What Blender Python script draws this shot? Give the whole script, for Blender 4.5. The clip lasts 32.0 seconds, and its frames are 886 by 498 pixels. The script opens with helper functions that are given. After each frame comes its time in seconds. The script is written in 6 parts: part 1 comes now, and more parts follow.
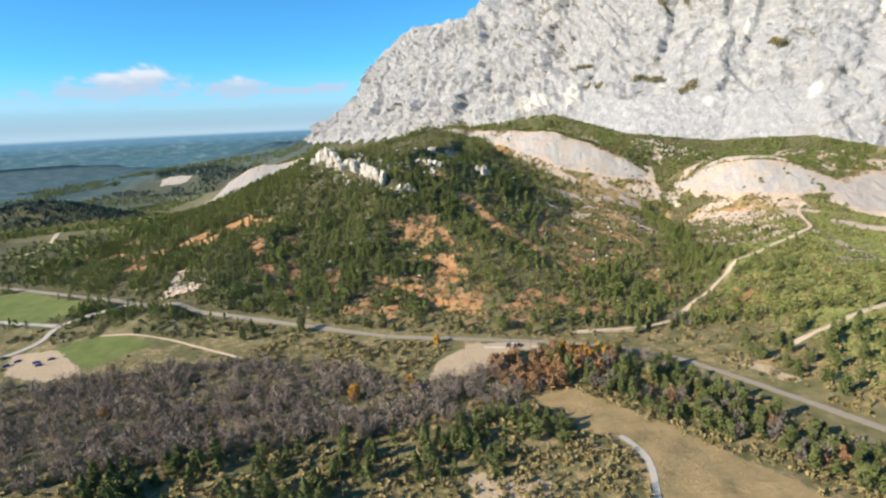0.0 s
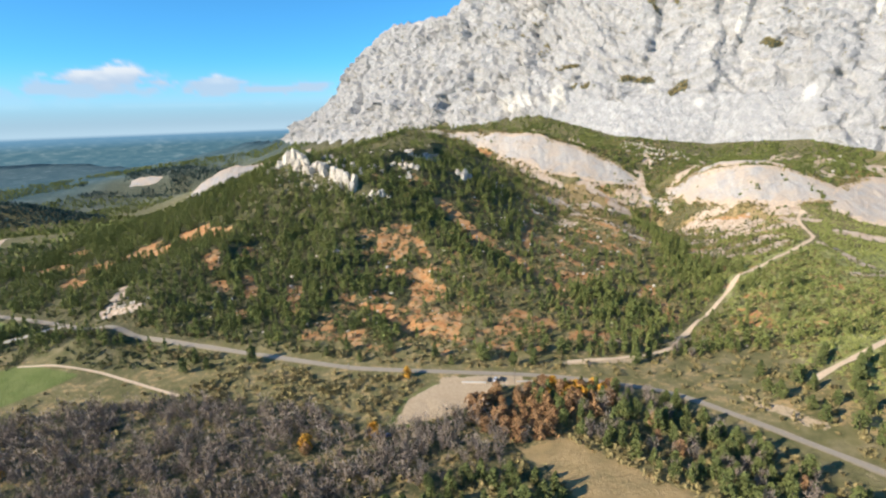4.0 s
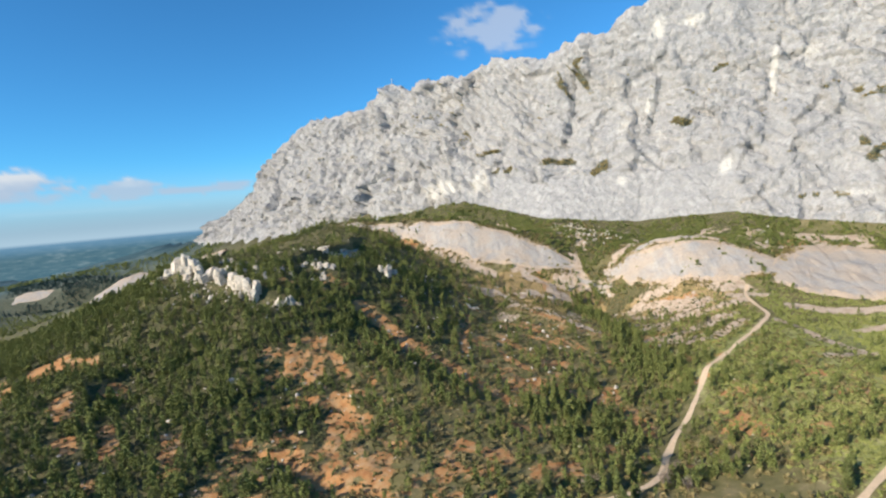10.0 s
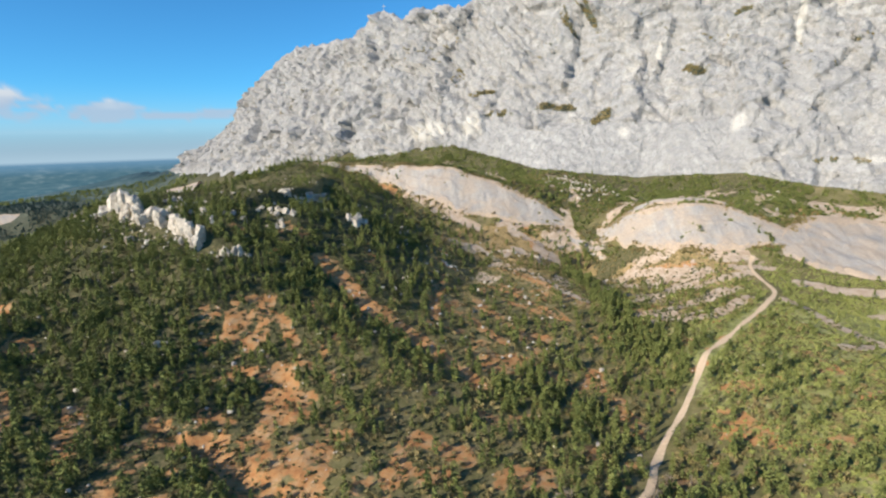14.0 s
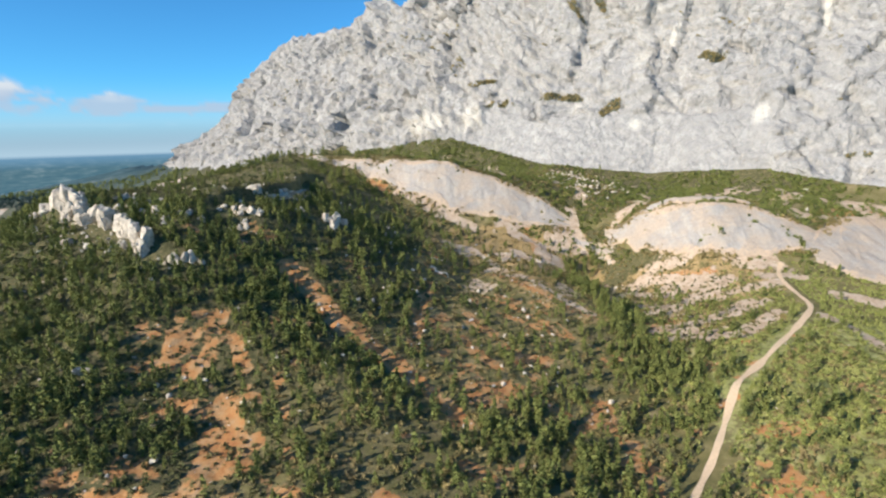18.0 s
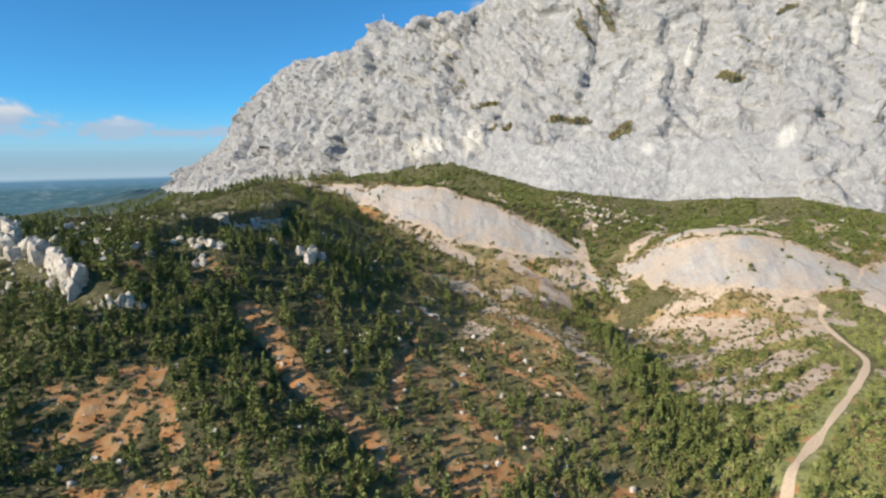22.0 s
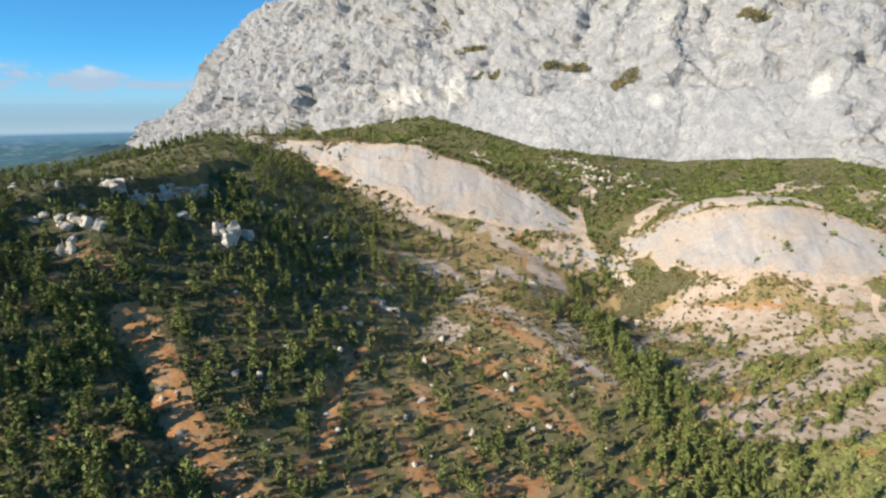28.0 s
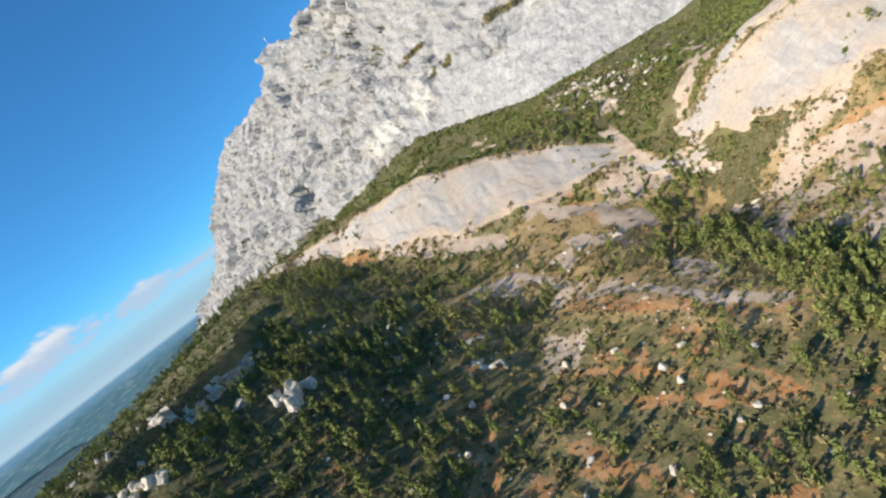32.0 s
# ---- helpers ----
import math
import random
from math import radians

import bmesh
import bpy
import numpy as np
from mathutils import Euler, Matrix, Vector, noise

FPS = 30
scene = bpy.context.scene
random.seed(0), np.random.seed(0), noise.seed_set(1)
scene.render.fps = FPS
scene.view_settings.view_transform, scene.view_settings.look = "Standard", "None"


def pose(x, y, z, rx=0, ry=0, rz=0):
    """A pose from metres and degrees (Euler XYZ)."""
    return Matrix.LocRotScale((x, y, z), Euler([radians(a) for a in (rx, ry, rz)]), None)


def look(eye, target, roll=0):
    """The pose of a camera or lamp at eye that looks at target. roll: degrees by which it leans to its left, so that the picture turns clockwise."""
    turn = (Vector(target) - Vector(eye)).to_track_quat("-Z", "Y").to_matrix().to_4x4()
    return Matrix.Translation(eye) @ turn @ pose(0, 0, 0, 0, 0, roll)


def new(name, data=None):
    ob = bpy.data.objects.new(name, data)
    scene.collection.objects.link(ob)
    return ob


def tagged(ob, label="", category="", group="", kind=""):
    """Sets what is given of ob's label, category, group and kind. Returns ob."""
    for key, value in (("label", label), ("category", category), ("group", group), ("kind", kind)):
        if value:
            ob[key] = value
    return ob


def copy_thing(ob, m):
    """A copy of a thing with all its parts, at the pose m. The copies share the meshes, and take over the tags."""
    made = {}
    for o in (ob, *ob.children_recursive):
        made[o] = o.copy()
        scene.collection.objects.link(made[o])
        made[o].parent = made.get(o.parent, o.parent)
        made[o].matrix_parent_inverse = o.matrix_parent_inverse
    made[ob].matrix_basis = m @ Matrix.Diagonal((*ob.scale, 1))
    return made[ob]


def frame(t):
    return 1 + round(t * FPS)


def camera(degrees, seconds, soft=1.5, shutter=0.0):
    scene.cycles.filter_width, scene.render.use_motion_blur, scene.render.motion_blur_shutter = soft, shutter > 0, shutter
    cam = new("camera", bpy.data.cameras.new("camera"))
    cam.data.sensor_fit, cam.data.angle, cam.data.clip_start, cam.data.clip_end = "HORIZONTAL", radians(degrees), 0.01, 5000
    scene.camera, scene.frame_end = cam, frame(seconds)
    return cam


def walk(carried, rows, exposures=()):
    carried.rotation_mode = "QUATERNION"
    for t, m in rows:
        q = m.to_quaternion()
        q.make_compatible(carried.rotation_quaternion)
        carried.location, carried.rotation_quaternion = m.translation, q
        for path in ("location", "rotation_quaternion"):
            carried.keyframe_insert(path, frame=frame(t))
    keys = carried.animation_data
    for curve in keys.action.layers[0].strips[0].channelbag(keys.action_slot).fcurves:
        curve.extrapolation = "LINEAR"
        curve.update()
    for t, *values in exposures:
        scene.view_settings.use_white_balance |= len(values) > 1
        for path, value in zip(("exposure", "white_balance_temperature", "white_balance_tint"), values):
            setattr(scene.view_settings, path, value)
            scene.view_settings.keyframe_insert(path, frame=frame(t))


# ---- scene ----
cam = camera(78.2, 32.0, 2.3)
PATH = [
    (0, (0.04, -0.03, 139.15), (-6.40, 97.07, 116.14), -2.55),
    (0.5, (0.66, 5.76, 138.99), (-5.99, 102.85, 115.98), -2.42),
    (1, (1.25, 11.57, 138.85), (-4.98, 108.69, 115.85), -2.39),
    (1.5, (1.80, 17.42, 138.76), (-4.14, 114.56, 115.79), -2.33),
    (2, (2.32, 23.29, 138.68), (-3.16, 120.46, 115.68), -2.25),
    (2.5, (2.80, 29.21, 138.56), (-2.24, 126.40, 115.59), -2.26),
    (3, (3.25, 35.10, 138.44), (-1.47, 132.31, 115.48), -2.24),
    (3.5, (3.66, 40.92, 138.37), (-0.47, 138.14, 115.34), -2.15),
    (5.5, (5.01, 63.90, 138.48), (3.28, 161.25, 115.68), -1.87),
    (6, (5.32, 69.64, 138.47), (4.07, 166.98, 115.60), -1.84),
    (6.5, (5.62, 75.43, 138.44), (4.73, 172.75, 115.45), -1.82),
    (7, (5.91, 81.23, 138.42), (5.45, 178.54, 115.42), -1.82),
    (7.5, (6.22, 86.99, 138.46), (6.04, 184.32, 115.51), -1.80),
    (8, (6.62, 92.71, 138.39), (6.62, 190.14, 115.87), -1.81),
    (8.5, (7.18, 98.41, 138.08), (6.77, 191.96, 102.75), -1.94),
    (9, (7.97, 104.22, 137.66), (6.27, 201.25, 113.51), -3.91),
    (9.5, (9.14, 110.21, 137.58), (5.71, 208.26, 118.21), -10.24),
    (10, (10.77, 116.48, 137.94), (20.67, 215.67, 129.98), -4.98),
    (10.5, (12.75, 122.95, 138.68), (24.07, 222.21, 134.23), -5.33),
    (11, (14.95, 129.59, 139.51), (29.86, 228.30, 133.56), -2.24),
    (11.5, (17.30, 136.31, 140.20), (29.42, 235.19, 131.53), -1.80),
    (12, (19.73, 143.05, 140.64), (31.36, 241.63, 128.51), -1.81),
    (12.5, (22.18, 149.79, 140.75), (33.47, 247.98, 125.54), -1.76),
    (13, (24.62, 156.52, 140.59), (35.63, 254.39, 123.27), -1.76),
    (13.5, (27.07, 163.24, 140.24), (37.91, 260.95, 121.92), -1.79),
    (14, (29.48, 169.93, 139.76), (40.23, 267.61, 121.25), -1.82),
    (14.5, (31.86, 176.59, 139.22), (42.53, 274.26, 120.64), -1.79),
    (15, (34.21, 183.14, 138.64), (44.73, 280.25, 117.23), -1.78),
    (15.5, (36.56, 189.54, 138.04), (46.91, 286.30, 115.04), -1.79),
    (17.5, (45.68, 214.07, 136.61), (55.51, 310.91, 113.70), -1.72),
    (18, (47.77, 220.22, 136.65), (57.49, 317.84, 117.29), -1.65),
    (18.5, (49.86, 226.37, 136.82), (59.35, 324.89, 122.57), -1.60),
    (19, (51.98, 232.47, 136.99), (61.00, 330.94, 122.04), -1.59),
    (19.5, (54.11, 238.56, 137.06), (62.70, 336.91, 121.10), -1.60),
    (20, (56.21, 244.72, 137.00), (64.68, 342.96, 120.38), -1.53),
    (20.5, (58.23, 251.00, 136.79), (66.66, 349.26, 120.25), -1.47),
    (21, (60.18, 257.43, 136.48), (68.62, 355.79, 120.57), -1.46),
    (21.5, (62.06, 264.03, 136.12), (70.43, 362.48, 120.68), -1.38),
    (22, (63.90, 270.72, 135.81), (72.53, 369.22, 120.86), -1.40),
    (22.5, (65.73, 277.39, 135.65), (74.21, 375.93, 120.90), -1.37),
    (23, (67.58, 284.03, 135.57), (76.16, 382.59, 121.02), -1.38),
    (23.5, (69.47, 290.61, 135.51), (78.21, 388.20, 115.55), -1.41),
    (24, (71.39, 297.21, 135.45), (79.93, 394.85, 115.62), -1.40),
    (24.5, (73.35, 303.92, 135.35), (81.75, 402.01, 117.79), -1.35),
    (25, (75.33, 310.64, 135.23), (83.84, 408.85, 118.41), -1.33),
    (25.5, (77.34, 317.28, 135.10), (85.95, 415.21, 116.81), -1.22),
    (27.5, (85.18, 342.79, 134.13), (94.71, 439.69, 111.33), -1.18),
    (28, (87.05, 348.99, 133.98), (96.90, 445.87, 111.24), -1.20),
    (28.5, (88.93, 355.13, 133.86), (98.91, 452.00, 111.14), -1.14),
    (29, (90.83, 361.23, 133.78), (101.24, 458.07, 111.12), -1.18),
    (29.5, (92.78, 367.32, 133.75), (103.45, 464.12, 111.04), -1.10),
    (30, (94.76, 373.36, 133.75), (106.03, 470.12, 111.17), -1.19),
    (30.5, (96.78, 379.33, 133.80), (107.74, 476.12, 111.20), -1.11),
    (31, (98.91, 385.19, 133.98), (109.88, 481.92, 111.08), -1.18),
    (31.5, (101.25, 390.90, 134.38), (108.38, 488.11, 112.01), -9.17),
    (32, (103.75, 396.45, 134.98), (102.04, 494.81, 117.06), -37.20),
]
EXPOSURES = [(0, 0.71), (6, 0.71), (8, 0.69), (9, 1.0), (9.6, 0.75), (10.5, 0.32), (12, 0.29), (13, 0.37), (15, 0.52), (18, 0.55), (20, 0.37), (23, 0.42), (25, 0.47), (28, 0.5), (31, 0.52), (32, 0.6)]
walk(cam, [(t, look(eye, target, roll)) for t, eye, target, roll in PATH], EXPOSURES)

# ---- light ----
SUN_ELEV, SUN_AZ = 26.0, 61.0  # azimuth: degrees by which the light travels from +y towards +x
world = bpy.data.worlds.new("sky")
scene.world = world
world.use_nodes = True
wn = world.node_tree.nodes
wl = world.node_tree.links
sky = wn.new("ShaderNodeTexSky")
sky.sky_type, sky.sun_disc = "NISHITA", False
sky.sun_elevation, sky.sun_rotation = radians(SUN_ELEV), radians(180 + SUN_AZ)
sky.altitude, sky.air_density, sky.dust_density, sky.ozone_density = 1500, 1.0, 0.1, 6.0
clear = wn.new("ShaderNodeMix")
clear.data_type, clear.blend_type = "RGBA", "MULTIPLY"
clear.inputs["Factor"].default_value = 1.0
clear.inputs["B"].default_value = (0.475, 1.04, 1.17, 1)
wl.new(sky.outputs[0], clear.inputs["A"])
wl.new(clear.outputs["Result"], wn["Background"].inputs["Color"])
wn["Background"].inputs["Strength"].default_value = 0.107
sun = new("sun", bpy.data.lights.new("sun", "SUN"))
sun.data.energy, sun.data.angle, sun.data.color = 4.9, radians(0.5), (1.0, 0.915, 0.785)
sun.matrix_world = look((0, 0, 0), (math.sin(radians(SUN_AZ)), math.cos(radians(SUN_AZ)), -math.tan(radians(SUN_ELEV))))

# ---- materials ----
def material(name, rough=0.9):
    m = bpy.data.materials.new(name)
    m.use_nodes = True
    nt = m.node_tree
    bsdf = nt.nodes["Principled BSDF"]
    bsdf.inputs["Roughness"].default_value = rough
    bsdf.inputs["Specular IOR Level"].default_value = 0.2
    return m, nt, bsdf


def node(nt, kind, **settings):
    n = nt.nodes.new("ShaderNode" + kind)
    for k, v in settings.items():
        if k in n.inputs:
            n.inputs[k].default_value = v
    return n


def noise_of(nt, scale, detail=6.0, rough=0.6, vector=None):
    n = node(nt, "TexNoise", Scale=scale, Detail=detail, Roughness=rough)
    if vector is None:
        vector = nt.nodes.new("ShaderNodeNewGeometry").outputs["Position"]
    nt.links.new(vector, n.inputs["Vector"])
    return n.outputs["Fac"]


def ramp(nt, value, stops):
    r = nt.nodes.new("ShaderNodeValToRGB")
    while len(r.color_ramp.elements) < len(stops):
        r.color_ramp.elements.new(0.5)
    for e, (p, c) in zip(r.color_ramp.elements, stops):
        e.position, e.color = p, (*c, 1) if len(c) == 3 else c
    nt.links.new(value, r.inputs["Fac"])
    return r.outputs["Color"]


def mix(nt, fac, a, b, mode="MIX"):
    m = nt.nodes.new("ShaderNodeMix")
    m.data_type, m.blend_type = "RGBA", mode
    for sock, v in ((m.inputs["Factor"], fac), (m.inputs["A"], a), (m.inputs["B"], b)):
        if isinstance(v, (int, float)):
            sock.default_value = v
        elif isinstance(v, tuple):
            sock.default_value = (*v, 1)
        else:
            nt.links.new(v, sock)
    return m.outputs["Result"]


def maths(nt, op, a, b=0.0, clamp=False):
    m = nt.nodes.new("ShaderNodeMath")
    m.operation, m.use_clamp = op, clamp
    for sock, v in ((m.inputs[0], a), (m.inputs[1], b)):
        if isinstance(v, (int, float)):
            sock.default_value = v
        else:
            nt.links.new(v, sock)
    return m.outputs[0]


def bump(nt, bsdf, height, distance, strength=1.0):
    b = nt.nodes.new("ShaderNodeBump")
    b.inputs["Distance"].default_value, b.inputs["Strength"].default_value = distance, strength
    nt.links.new(height, b.inputs["Height"])
    nt.links.new(b.outputs[0], bsdf.inputs["Normal"])


def attribute(nt, name):
    a = nt.nodes.new("ShaderNodeAttribute")
    a.attribute_name = name
    return a.outputs["Fac"]


def simple(name, colour, rough=0.85, vary=0.3, scale=3.0, metal=0.0, depth=0.0, coords=None):
    """A plain surface with two scales of variation."""
    m, nt, bsdf = material(name, rough)
    big, small = noise_of(nt, scale * 0.2, 3), noise_of(nt, scale, 6)
    dark = tuple(c * (1 - vary) for c in colour)
    light = tuple(min(1.0, c * (1 + vary)) for c in colour)
    base = mix(nt, ramp(nt, small, ((0.3, (0, 0, 0)), (0.7, (1, 1, 1)))), dark, light)
    base = mix(nt, maths(nt, "MULTIPLY", big, 0.4), base, dark)
    nt.links.new(base, bsdf.inputs["Base Color"])
    bsdf.inputs["Metallic"].default_value = metal
    if depth:
        bump(nt, bsdf, small, depth)
    return m


def ground_material():
    m, nt, bsdf = material("ground_cover", 0.95)
    big, mid, small = noise_of(nt, 0.012, 5), noise_of(nt, 0.09, 6), noise_of(nt, 0.7, 6, 0.7)
    clumps = noise_of(nt, 0.28, 5, 0.65)
    scrub = ramp(nt, mid, ((0.3, (0.12, 0.112, 0.042)), (0.5, (0.225, 0.185, 0.08)), (0.68, (0.35, 0.27, 0.145))))
    scrub = mix(nt, maths(nt, "MULTIPLY", small, 0.7), scrub, (0.09, 0.095, 0.035))
    dry = ramp(nt, mid, ((0.3, (0.24, 0.18, 0.08)), (0.5, (0.43, 0.285, 0.13)), (0.72, (0.52, 0.35, 0.17))))
    dry = mix(nt, maths(nt, "MULTIPLY", small, 0.5), dry, (0.18, 0.16, 0.07))
    grass = ramp(nt, mid, ((0.3, (0.115, 0.145, 0.035)), (0.7, (0.19, 0.21, 0.065))))
    soil = ramp(nt, noise_of(nt, 0.16, 7, 0.65), ((0.3, (0.35, 0.125, 0.042)), (0.46, (0.47, 0.225, 0.082)), (0.6, (0.48, 0.295, 0.145)), (0.73, (0.46, 0.345, 0.22))))
    soil = mix(nt, maths(nt, "MULTIPLY", small, 0.5), soil, (0.40, 0.22, 0.10))
    rock = ramp(nt, noise_of(nt, 0.15, 8, 0.7), ((0.3, (0.36, 0.255, 0.165)), (0.5, (0.50, 0.38, 0.275)), (0.7, (0.56, 0.46, 0.365))))
    pale = ramp(nt, small, ((0.3, (0.43, 0.31, 0.185)), (0.7, (0.56, 0.425, 0.275))))
    # distant ground: blue aerial haze is mixed into these colours
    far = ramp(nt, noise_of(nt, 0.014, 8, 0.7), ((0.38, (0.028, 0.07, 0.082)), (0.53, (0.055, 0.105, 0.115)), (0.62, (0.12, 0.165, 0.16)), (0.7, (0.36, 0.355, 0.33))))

    def worn(name):
        edge = maths(nt, "ADD", attribute(nt, name), maths(nt, "MULTIPLY", maths(nt, "SUBTRACT", mid, 0.5), 0.6))
        edge = maths(nt, "ADD", edge, maths(nt, "MULTIPLY", maths(nt, "SUBTRACT", clumps, 0.5), 1.5))
        edge = maths(nt, "ADD", edge, maths(nt, "MULTIPLY", maths(nt, "SUBTRACT", small, 0.5), 0.95))
        return ramp(nt, edge, ((0.42, (0, 0, 0)), (0.58, (1, 1, 1))))

    # dark undergrowth; the same tone also paints shadow on the far western hills
    litter_and_shade = ramp(nt, maths(nt, "ADD", maths(nt, "MULTIPLY", clumps, 0.5), maths(nt, "MULTIPLY", small, 0.5)), ((0.38, (0.042, 0.05, 0.02)), (0.5, (0.11, 0.10, 0.045)), (0.62, (0.21, 0.165, 0.085))))
    base = mix(nt, worn("litter_and_shade"), scrub, litter_and_shade)
    base = mix(nt, worn("dry"), base, dry)
    base = mix(nt, worn("broom"), base, ramp(nt, mid, ((0.3, (0.20, 0.22, 0.065)), (0.55, (0.32, 0.315, 0.115)), (0.75, (0.46, 0.40, 0.22)))))
    base = mix(nt, worn("grass"), base, grass)
    base = mix(nt, worn("soil"), base, soil)
    base = mix(nt, worn("rock"), base, rock)
    base = mix(nt, worn("pale"), base, pale)
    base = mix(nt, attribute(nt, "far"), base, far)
    nt.links.new(base, bsdf.inputs["Base Color"])
    bump(nt, bsdf, maths(nt, "ADD", small, clumps), 0.7, 0.8)
    return m


def limestone(name, dark, mid_c, light, scale=1.0, warm=(0.42, 0.33, 0.22), growth_shade=False):
    m, nt, bsdf = material(name, 0.9)
    coord = nt.nodes.new("ShaderNodeNewGeometry").outputs["Position"]
    stretch = nt.nodes.new("ShaderNodeMapping")
    stretch.vector_type = "TEXTURE"
    stretch.inputs["Rotation"].default_value = (0, 0, radians(-41.3))
    stretch.inputs["Scale"].default_value = (1.1, 1, 1.25) if growth_shade else (1, 1, 1.5)
    nt.links.new(coord, stretch.inputs["Vector"])
    v = stretch.outputs[0]
    a, b, c = noise_of(nt, 0.02 * scale, 6, 0.6, v), noise_of(nt, 0.11 * scale, 8, 0.68, v), noise_of(nt, 0.6 * scale, 6, 0.7, v)
    tone = maths(nt, "ADD", maths(nt, "MULTIPLY", b, 0.75), maths(nt, "MULTIPLY", c, 0.25))
    base = ramp(nt, tone, ((0.38, dark), (0.47, mid_c), (0.6, light)))
    for value, width, depth in ((b, 40.0, 0.4), (noise_of(nt, 0.045 * scale, 7, 0.6, v), 60.0, 0.45)):
        line = maths(nt, "SUBTRACT", 1.0, maths(nt, "MULTIPLY", maths(nt, "ABSOLUTE", maths(nt, "SUBTRACT", value, 0.47)), width), True)
        base = mix(nt, maths(nt, "MULTIPLY", line, depth), base, tuple(q * 0.55 for q in dark))
    base = mix(nt, ramp(nt, a, ((0.55, (0, 0, 0)), (0.75, (0.55, 0.55, 0.55)))), base, warm)
    relief = tone
    if growth_shade:
        base = mix(nt, ramp(nt, noise_of(nt, 0.009, 5, 0.6, v), ((0.42, (0.0, 0.0, 0.0)), (0.62, (0.5, 0.5, 0.5)))), base, tuple(0.5 * (p + q) for p, q in zip(dark, mid_c)))
    if growth_shade:
        shaken = nt.nodes.new("ShaderNodeVectorMath")
        shaken.operation = "MULTIPLY_ADD"
        wander = node(nt, "TexNoise", Scale=0.09, Detail=4.0)
        nt.links.new(v, wander.inputs["Vector"])
        nt.links.new(wander.outputs["Color"], shaken.inputs[0])
        shaken.inputs[1].default_value = (16, 16, 16)
        nt.links.new(v, shaken.inputs[2])
        where = ramp(nt, noise_of(nt, 0.035, 5, 0.65, v), ((0.44, (0.12, 0.12, 0.12)), (0.6, (1, 1, 1))))
        for size, width, depth in ((0.05, 0.05, 0.5), (0.115, 0.055, 0.34)):
            cells = node(nt, "TexVoronoi", Scale=size)
            cells.feature = "DISTANCE_TO_EDGE"
            nt.links.new(shaken.outputs[0], cells.inputs["Vector"])
            crack = ramp(nt, cells.outputs["Distance"], ((0.0, (depth, depth, depth)), (width, (0, 0, 0))))
            base = mix(nt, maths(nt, "MULTIPLY", crack, where), base, (0.10, 0.105, 0.105))
            lumps = node(nt, "TexVoronoi", Scale=size * 1.6)
            nt.links.new(shaken.outputs[0], lumps.inputs["Vector"])
            tint = nt.nodes.new("ShaderNodeSeparateColor")
            nt.links.new(lumps.outputs["Color"], tint.inputs[0])
            base = mix(nt, maths(nt, "MULTIPLY", tint.outputs[0], 0.34), base, dark)
            relief = maths(nt, "ADD", relief, maths(nt, "MULTIPLY", lumps.outputs["Distance"], -1.1))
    if growth_shade:
        # one dark green for ledge plants and for shade painted in clefts
        edge = maths(nt, "ADD", attribute(nt, "growth_shade"), maths(nt, "MULTIPLY", maths(nt, "SUBTRACT", c, 0.5), 1.5))
        base = mix(nt, ramp(nt, edge, ((0.47, (0, 0, 0)), (0.6, (0.9, 0.9, 0.9)))), base, (0.075, 0.085, 0.05))
        fresh = maths(nt, "ADD", attribute(nt, "fresh"), maths(nt, "MULTIPLY", maths(nt, "SUBTRACT", c, 0.5), 0.8))
        base = mix(nt, ramp(nt, fresh, ((0.42, (0, 0, 0)), (0.65, (1, 1, 1)))), base, (0.525, 0.495, 0.44))
    nt.links.new(base, bsdf.inputs["Base Color"])
    bump(nt, bsdf, relief, (2.6 if growth_shade else 2.2) / scale, 0.68 if growth_shade else 0.75)
    return m


GROUND = ground_material()
CLIFF = limestone("cliff_limestone", (0.275, 0.266, 0.255), (0.39, 0.374, 0.348), (0.50, 0.477, 0.44), 1.0, (0.42, 0.385, 0.33), True)
BOULDER = limestone("boulder_limestone", (0.38, 0.325, 0.26), (0.57, 0.495, 0.395), (0.66, 0.59, 0.48), 4.0)


